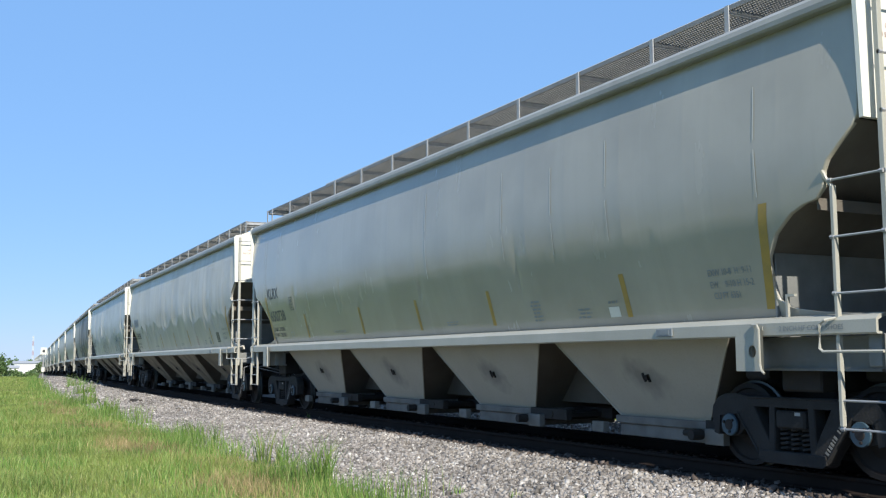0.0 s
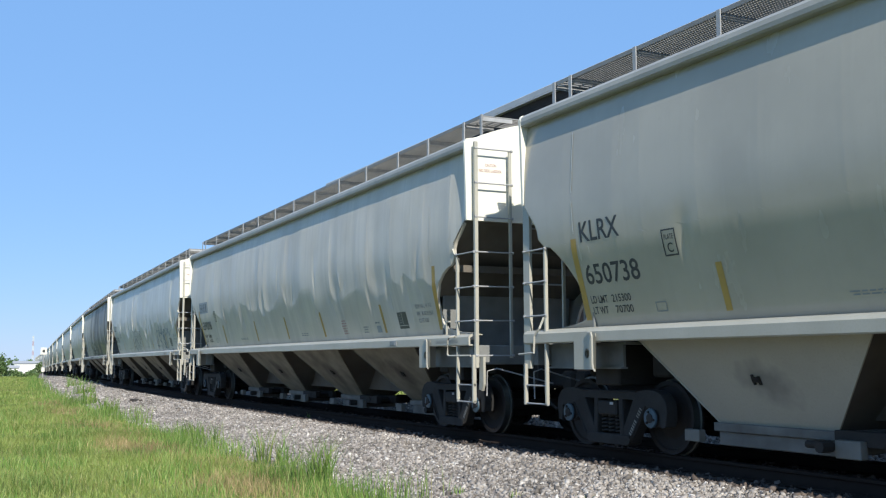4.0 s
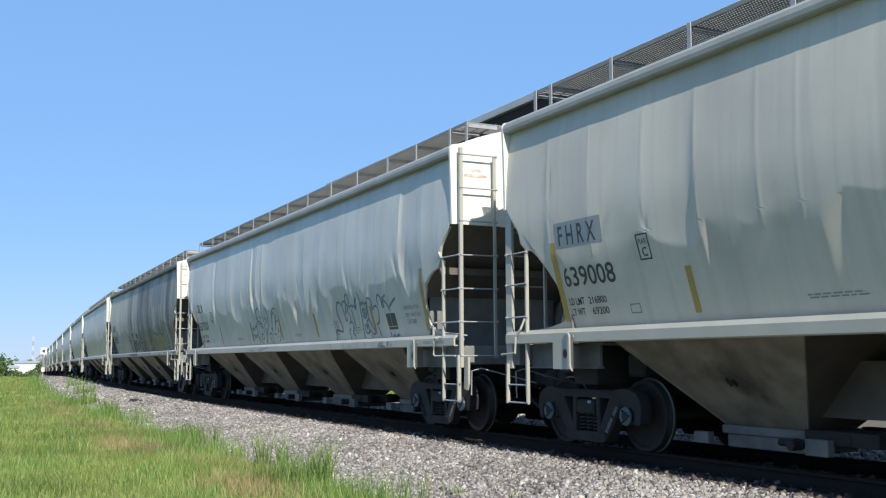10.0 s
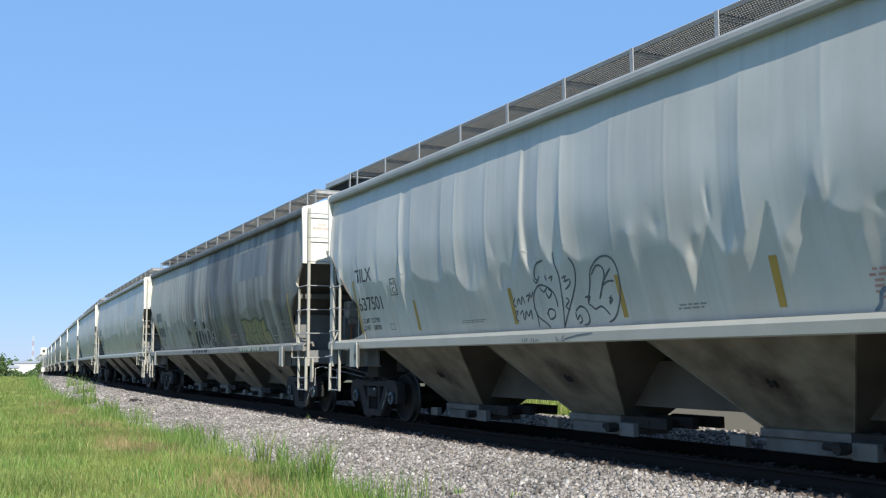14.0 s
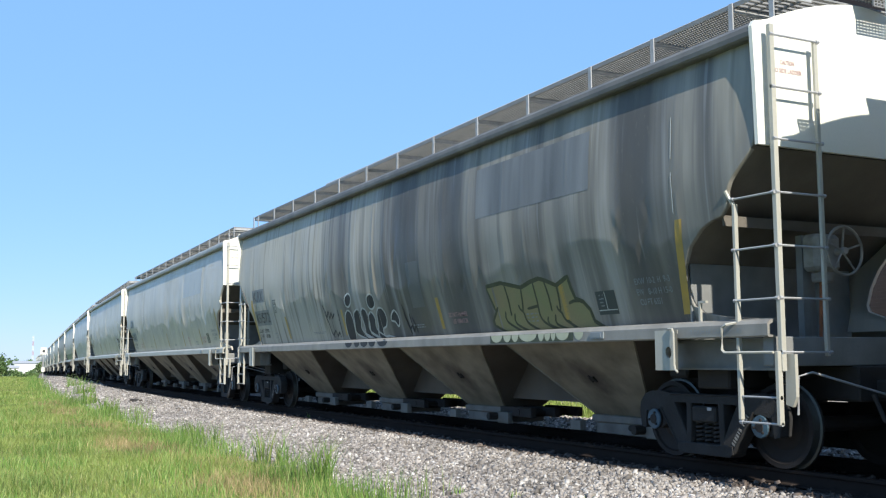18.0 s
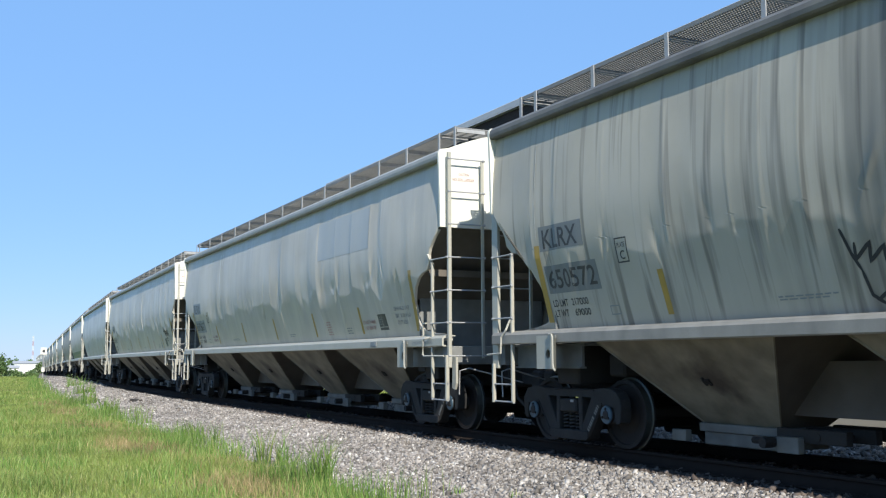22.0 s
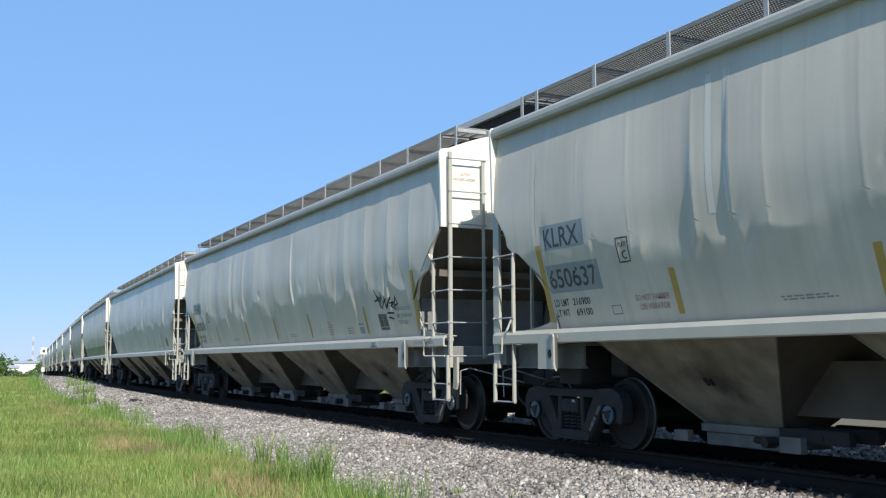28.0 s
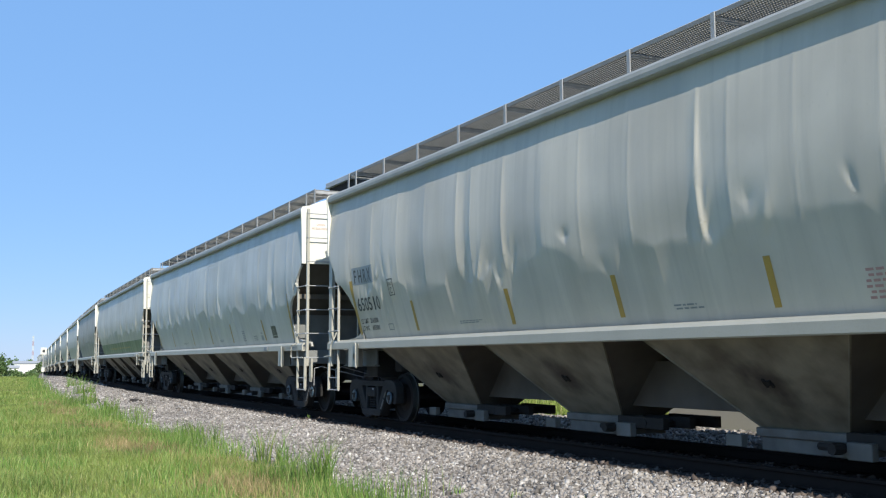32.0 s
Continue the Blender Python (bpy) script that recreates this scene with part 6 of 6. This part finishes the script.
for n, s0, s1, h, w in ((70000, -24, -9, 0.105, 0.0045), (60000, -45, -22, 0.12, 0.0075), (30000, -95, -43, 0.14, 0.014), (14000, -190, -92, 0.18, 0.03)):
    x, y = patch(n, s0, s1, -9.5, -4.35)
    keep = y > -0.5
    x, y = x[keep], y[keep]
    mow = 0.75 + 0.5 * np.sin(x * 0.9 + 2 * np.sin(y * 0.8)) * np.sin(y * 1.3)
    blades(x, y, verge_z(x, y), h * np.clip(mow, 0.45, 1.3) * RNG.uniform(0.6, 1.4, len(x)), w, 0.8, "grass", BLADE, "short sunlit green and yellowed grass on the verge")
# dry, brownish strip and coarse longer blades nearer the line
DRYGRASS = islands("dry_grass", [(0.0, (0.14, 0.14, 0.045)), (0.35, (0.21, 0.20, 0.08)), (0.7, (0.27, 0.19, 0.095)), (1.0, (0.36, 0.28, 0.15))], 0.7)
for n, s0, s1, h, w in ((9000, -24, -10, 0.15, 0.0036), (6500, -46, -22, 0.15, 0.006)):
    s = RNG.uniform(s0, s1, n)
    lat = -5.3 + RNG.normal(0, 0.36, n) + 0.25 * np.sin(s * 0.7)
    x, y, _ = place(s, lat)
    thin = RNG.uniform(0, 1, n) < 0.35 + 0.65 * np.clip(np.sin(s * 0.9 + 0.5) + 0.4 * np.sin(s * 2.3), 0, 1)
    x, y = x[thin], y[thin]
    blades(x, y, verge_z(x, y), h * RNG.uniform(0.5, 1.4, len(x)), w, 0.8, "dry_grass", DRYGRASS, "yellowed dry grass along the verge")
for n, s0, s1, h, w in ((12000, -24, -9, 0.22, 0.005), (7000, -50, -22, 0.23, 0.008)):
    x, y = patch(n, s0, s1, -9.5, -4.4)
    thick = (np.sin(x * 2.1 + 1.5 * np.sin(y * 2.4)) + np.sin(y * 3.3 + x * 0.6)) > 0.35
    x, y = x[thick & (y > -0.5)], y[thick & (y > -0.5)]
    blades(x, y, verge_z(x, y), h * RNG.uniform(0.5, 1.3, len(x)), w, 0.6, "grass", WEED, "longer green grass in uneven clumps on the verge")
# taller weeds along the foot of the ballast
for n, s0, s1, h, w in ((5200, -26, -10.5, 0.24, 0.0048), (4800, -60, -26, 0.28, 0.008), (2600, -130, -60, 0.42, 0.016)):
    s = RNG.uniform(s0, s1, n)
    clump = np.sin(s * 1.7) + np.sin(s * 4.1 + 1) + np.sin(s * 0.63 + 2)
    lat = -4.68 + RNG.normal(0, 0.27, n) + 0.12 * clump
    x, y, drop = place(s, lat)
    blades(x, y, np.maximum(bed_z(lat) + drop, verge_z(x, y)) - 0.01, h * np.clip(0.7 + 0.35 * clump, 0.2, 1.9) * RNG.uniform(0.5, 1.3, n), w, 0.45, "weeds", WEED, "tall green weeds along the edge of the ballast", "weeds")


def tuft(cx, cy, z, n, h, spread_r, w, name, label, material=WEED):
    a, r = RNG.uniform(0, 2 * math.pi, n), spread_r * np.sqrt(RNG.uniform(0, 1, n))
    return blades(cx + r * np.cos(a), cy + r * np.sin(a), np.full(n, z), h * RNG.uniform(0.4, 1.2, n), w, 0.6, name, material, label, "weed")


for cx, cy, n, h, r in ((-13.3, 4.85, 70, 0.52, 0.16), (-12.8, 4.75, 50, 0.46, 0.12), (-13.0, 4.5, 40, 0.38, 0.2), (-14.3, 4.7, 40, 0.36, 0.15), (-15.6, 4.75, 60, 0.46, 0.14), (-15.1, 4.9, 40, 0.5, 0.1), (-16.8, 4.7, 40, 0.34, 0.16), (-18.6, 4.8, 50, 0.4, 0.15), (-20.0, 4.85, 40, 0.36, 0.15), (-21.5, 4.9, 60, 0.32, 0.2), (-27.0, 5.0, 80, 0.4, 0.25), (-33.0, 5.1, 90, 0.42, 0.3), (-40.5, 5.6, 90, 0.5, 0.3), (-52.0, 6.9, 120, 0.6, 0.5), (-66.0, 8.3, 120, 0.7, 0.6)):
    t = tuft(cx, cy, -0.47 + float(dip(cx)), n, 1.3 * h, r, 0.007 if cx > -30 else 0.014, "weed_tuft", "tall green weed tuft at the ballast's edge")
tuft(-23.03, 8.10, -0.24, 8, 0.22, 0.03, 0.006, "weed_tuft", "lone weed in the ballast beside the rail")
for cx, cy in ((-9.9, 5.9), (-10.6, 5.55), (-9.2, 6.3)):
    tuft(cx, cy, -0.36, 26, 0.10, 0.09, 0.006, "weed_tuft", "small green weed growing in the ballast")
DRY = islands("dead_weed", [(0.0, (0.10, 0.075, 0.04)), (1.0, (0.28, 0.21, 0.11))], 0.8)
tuft(-19.56, 3.90, -0.47, 160, 0.16, 0.55, 0.008, "dead_weed", "brown dead weeds flattened in the grass", DRY)
tuft(-18.6, 4.05, -0.47, 90, 0.14, 0.4, 0.008, "dead_weed", "brown dead weeds flattened in the grass", DRY)
x, y = RNG.uniform(-40, -18, 5200), RNG.uniform(5.2 + D, 8.3 + D, 5200)
keep = x < -17.3 + 0.0 * y
blades(x[keep], y[keep], np.full(int(keep.sum()), -0.5), 0.75 * RNG.uniform(0.5, 1.2, int(keep.sum())), 0.014, 0.5, "tall_grass", BLADE, "tall green grass beyond the far rail")

# a scrap of old tie lying on the ballast
bm = prism(bmesh.new(), [(-0.30, 0.0), (-0.26, 0.10), (-0.05, 0.13), (0.12, 0.09), (0.30, 0.10), (0.34, 0.0)], -0.09, 0.09)
scrap = tagged(new("wood_scrap", mesh_of("wood_scrap", bm, TIE)), "dark broken piece of tie lying on the ballast", "wood scrap")
scrap.matrix_world = pose(-38.2, 6.86, -0.30, 0, 0, 20)

# ---- ties and spikes ----
TRACK = new("track", None)
tagged(TRACK, "dark wooden ties bedded in ballast under the rails", "railway track")
tie_me = mesh_of("tie", boxed(-0.115, 0.115, -1.29, 1.29, -0.36, -0.172, 0.01), TIE)
plate_me = mesh_of("tie_plate", boxed(-0.09, 0.09, -0.18, 0.18, -0.172, -0.160, 0.003), RAIL)
for k in range(130):
    s = -66.0 + 0.54 * k
    p, th = line(s)
    o = put("tie", tie_me, TRACK, p, -th * -1.0)
    for c in (-0.753, 0.753):
        q, _ = line(s, c)
        put("tie_plate", plate_me, TRACK, q, th)

# ---- beyond the track ----
def brick_wall(name):
    """Dark brown running-bond brick with mortar joints and patches of grime."""
    m = bpy.data.materials.new(name)
    m.use_nodes = True
    n, l = m.node_tree.nodes, m.node_tree.links
    b = n["Principled BSDF"]
    b.inputs["Roughness"].default_value = 0.9
    co, sep, com = n.new("ShaderNodeTexCoord"), n.new("ShaderNodeSeparateXYZ"), n.new("ShaderNodeCombineXYZ")
    l.new(co.outputs["Object"], sep.inputs[0])
    l.new(sep.outputs["X"], com.inputs["X"])
    l.new(sep.outputs["Z"], com.inputs["Y"])
    t = n.new("ShaderNodeTexBrick")
    t.inputs["Scale"].default_value = 1.0
    t.inputs["Brick Width"].default_value, t.inputs["Row Height"].default_value, t.inputs["Mortar Size"].default_value = 0.215, 0.075, 0.006
    t.inputs["Color1"].default_value, t.inputs["Color2"].default_value, t.inputs["Mortar"].default_value = (0.044, 0.031, 0.027, 1), (0.030, 0.023, 0.021, 1), (0.040, 0.033, 0.030, 1)
    l.new(com.outputs[0], t.inputs["Vector"])
    w = n.new("ShaderNodeTexNoise")
    w.inputs["Scale"].default_value, w.inputs["Detail"].default_value = 0.5, 5
    l.new(co.outputs["Object"], w.inputs["Vector"])
    r = n.new("ShaderNodeMapRange")
    r.inputs[1].default_value, r.inputs[2].default_value, r.inputs[3].default_value, r.inputs[4].default_value = 0.3, 0.7, 0.7, 1.25
    l.new(w.outputs[0], r.inputs[0])
    h = n.new("ShaderNodeHueSaturation")
    l.new(t.outputs["Color"], h.inputs["Color"])
    l.new(r.outputs[0], h.inputs["Value"])
    l.new(h.outputs[0], b.inputs["Base Color"])
    bp = n.new("ShaderNodeBump")
    bp.inputs["Strength"].default_value, bp.inputs["Distance"].default_value, bp.invert = 0.5, 0.008, True
    l.new(t.outputs["Fac"], bp.inputs["Height"])
    l.new(bp.outputs[0], b.inputs["Normal"])
    return m


bm = boxed(-17.2, 45.0, 14.0, 17.5, -0.7, 0.30, 0.03)
tagged(new("concrete_platform", mesh_of("concrete_platform", bm, CONCRETE)), "low pale concrete loading platform beyond the track", "platform", kind="structure")
COPING = surface("coping_metal", (0.42, 0.44, 0.45), 0.5, alt=(0.33, 0.35, 0.36), scale=0.8, amount=0.7, bump=0.04)
store = new("warehouse", None)
tagged(store, "long dark brown brick warehouse behind the loading platform", "building")
part("wall", boxed(-47.0, 45.0, 17.5, 31.0, 0.32, 9.66), brick_wall("dark_brown_brick"), store)
part("plinth", boxed(-47.05, 45.05, 17.44, 31.05, -0.8, 0.32, 0.02), CONCRETE, store, "pale concrete plinth")
part("coping", boxed(-47.2, 45.2, 17.36, 31.2, 9.662, 9.90, 0.03), COPING, store, "pale grey metal coping")
part("coping_lip", boxed(-47.22, 45.22, 17.33, 31.22, 9.62, 9.66), COPING, store)


# ---- the far distance ----
def crown(name, centre, size, n, label, leaf=0.35, trunk=True):
    """A tree: a tapered trunk with limbs and a ragged crown of many small leaves."""
    t = new(name, None)
    t.location = centre
    tagged(t, label, "tree" if trunk else "bush")
    h = size[2]
    bm = bmesh.new()
    if trunk:
        rod(bm, [(0, 0, -0.5), (0.05, 0, h * 0.35)], 0.14, 7)
    for k in range(7):
        a = k * 2.4
        rod(bm, [(0, 0, h * (0.15 + 0.03 * k)), (size[0] * 0.3 * math.cos(a), size[1] * 0.3 * math.sin(a), h * (0.45 + 0.06 * k))], 0.05, 5)
    part("trunk" if trunk else "stems", bm, BARK, t)
    lumps = np.clip(RNG.normal(0, 0.42, (16, 3)), -0.6, 0.6) * np.array(size) * np.array((1, 1, 0.55)) + np.array((0, 0, h * 0.58))
    c = lumps[RNG.integers(0, 16, n)] + RNG.normal(0, 0.13, (n, 3)) * np.array(size)
    c[:, 2] = np.maximum(c[:, 2], 0.05 * h)
    quad = np.array([(-0.5, -0.3, 0), (0.5, -0.3, 0.05), (0.5, 0.3, 0), (-0.5, 0.3, -0.05)]) * leaf
    v = turn_all(np.repeat(quad[None], n, 0) * RNG.uniform(0.6, 1.4, n)[:, None, None]) + c[:, None, :]
    ob = joined("crown", v, [(0, 1, 2, 3)], LEAF, "", "", kind="")
    ob.parent = t
    return t


crown("tree", (-205.0, 12.6, -2.2), (1.7, 1.6, 3.9), 1300, "dense green tree far across the grass", 0.28)
crown("bush", (-214.0, 15.6, -2.3), (1.6, 1.4, 1.7), 500, "small green bush far across the grass", 0.26, False)
crown("bush", (-190.0, 16.7, -1.8), (4.0, 1.2, 1.5), 700, "low green bush beside the far line", 0.22, False)
crown("bush", (-160.0, 13.2, -1.5), (6.0, 1.2, 1.0), 800, "low green weeds beside the far line", 0.2, False)
crown("bush", (-262.0, 24.3, -2.6), (2.0, 1.3, 3.0), 700, "dark green bush beside the far line", 0.3, False)
for k in range(9):
    crown("tree", (-600.0 - 25 * (k % 4), 5.0 + 8.0 * k, -5.0), (7, 5, 4.5 + 0.8 * ((k * 7) % 4)), 420, "hazy green tree on the horizon", 0.9)

PLASTER = surface("white_plaster", (0.75, 0.75, 0.73), 0.7, alt=(0.66, 0.66, 0.64), scale=0.4, amount=0.6, bump=0.05)
PANE = surface("dark_glass", (0.05, 0.06, 0.07), 0.15, bump=0.0)
ROOF = surface("grey_roof", (0.35, 0.36, 0.37), 0.6, bump=0.1)


def shed(x, y, z, w, d, h, label):
    b = new("shed", None)
    tagged(b, label, "building")
    b.location = (x, y, z)
    part("wall", boxed(-d / 2, d / 2, -w / 2, w / 2, 0, h), PLASTER, b)
    part("roof", prism(bmesh.new(), [(-d / 2 - 0.3, h), (d / 2 + 0.3, h), (0, h + 0.7)], -w / 2 - 0.3, w / 2 + 0.3), ROOF, b)
    for k in range(3):
        part("window", boxed(d / 2, d / 2 + 0.05, -w / 2 + 0.8 + k * w / 3.2, -w / 2 + 1.9 + k * w / 3.2, 0.9, 2.0), PANE, b)
    return b


shed(-300.0, 24.6, -3.6, 6.4, 5.0, 4.2, "small white building far beyond the grass")
shed(-290.0, 20.6, -3.4, 2.6, 3.0, 2.9, "small white hut far beyond the grass")

MAST_RED = surface("mast_red", (0.50, 0.27, 0.24), 0.6, bump=0.02)
mast = new("radio_mast", None)
mast.location = (-900.0, 78.5, -6.0)
tagged(mast, "tall red and white lattice radio mast on the horizon", "radio mast")
for k in range(7):
    bm = bmesh.new()
    z0, z1 = 4.0 * k, 4.0 * (k + 1)
    for a in range(3):
        p = (0.6 * math.cos(a * 2.094), 0.6 * math.sin(a * 2.094))
        q = (0.6 * math.cos((a + 1) * 2.094), 0.6 * math.sin((a + 1) * 2.094))
        rod(bm, [(*p, z0), (*p, z1)], 0.09, 4)
        rod(bm, [(*p, z0), (*q, z1)], 0.05, 4)
    part("mast_section", bm, (WHITE, MAST_RED)[k % 2], mast)

signal = new("line_signal", None)
signal.location = (-150.0, 14.45, -1.15)
signal.rotation_euler[2] = radians(4)
tagged(signal, "white square signal target on a mast beside the far line", "railway signal")
part("mast", rod(bmesh.new(), [(0, 0, 0), (0, 0, 3.9)], 0.07, 8), GALV, signal)
part("target", boxed(0.05, 0.09, -0.40, 0.40, 3.25, 4.2, 0.02), WHITE, signal, "white square target")
part("lamp_hood", lathe(bmesh.new(), [(-0.1, 0.16), (0.1, 0.2)], (0, 0, 0), 16) and boxed(0.09, 0.16, -0.16, 0.16, 3.55, 3.92, 0.04), INK, signal, "dark lamp opening")
part("relay_box", boxed(-0.2, 0.25, -0.22, 0.18, 0.9, 1.5, 0.02), WHITE, signal, "white relay box")


# ---- the moving train ----
def motions():
    for n, car, side, wheels in TRAIN:
        walk(car, [(t, car_pose(n, t)) for t in range(0, 33)])
        if -4 <= n <= 4:
            for w, a in wheels:
                walk(w, [(k / 6, pose(a, 0, 0.457, 0, math.degrees(run(k / 6) / 0.457) % 360.0, 0)) for k in range(0, 193)])


motions()
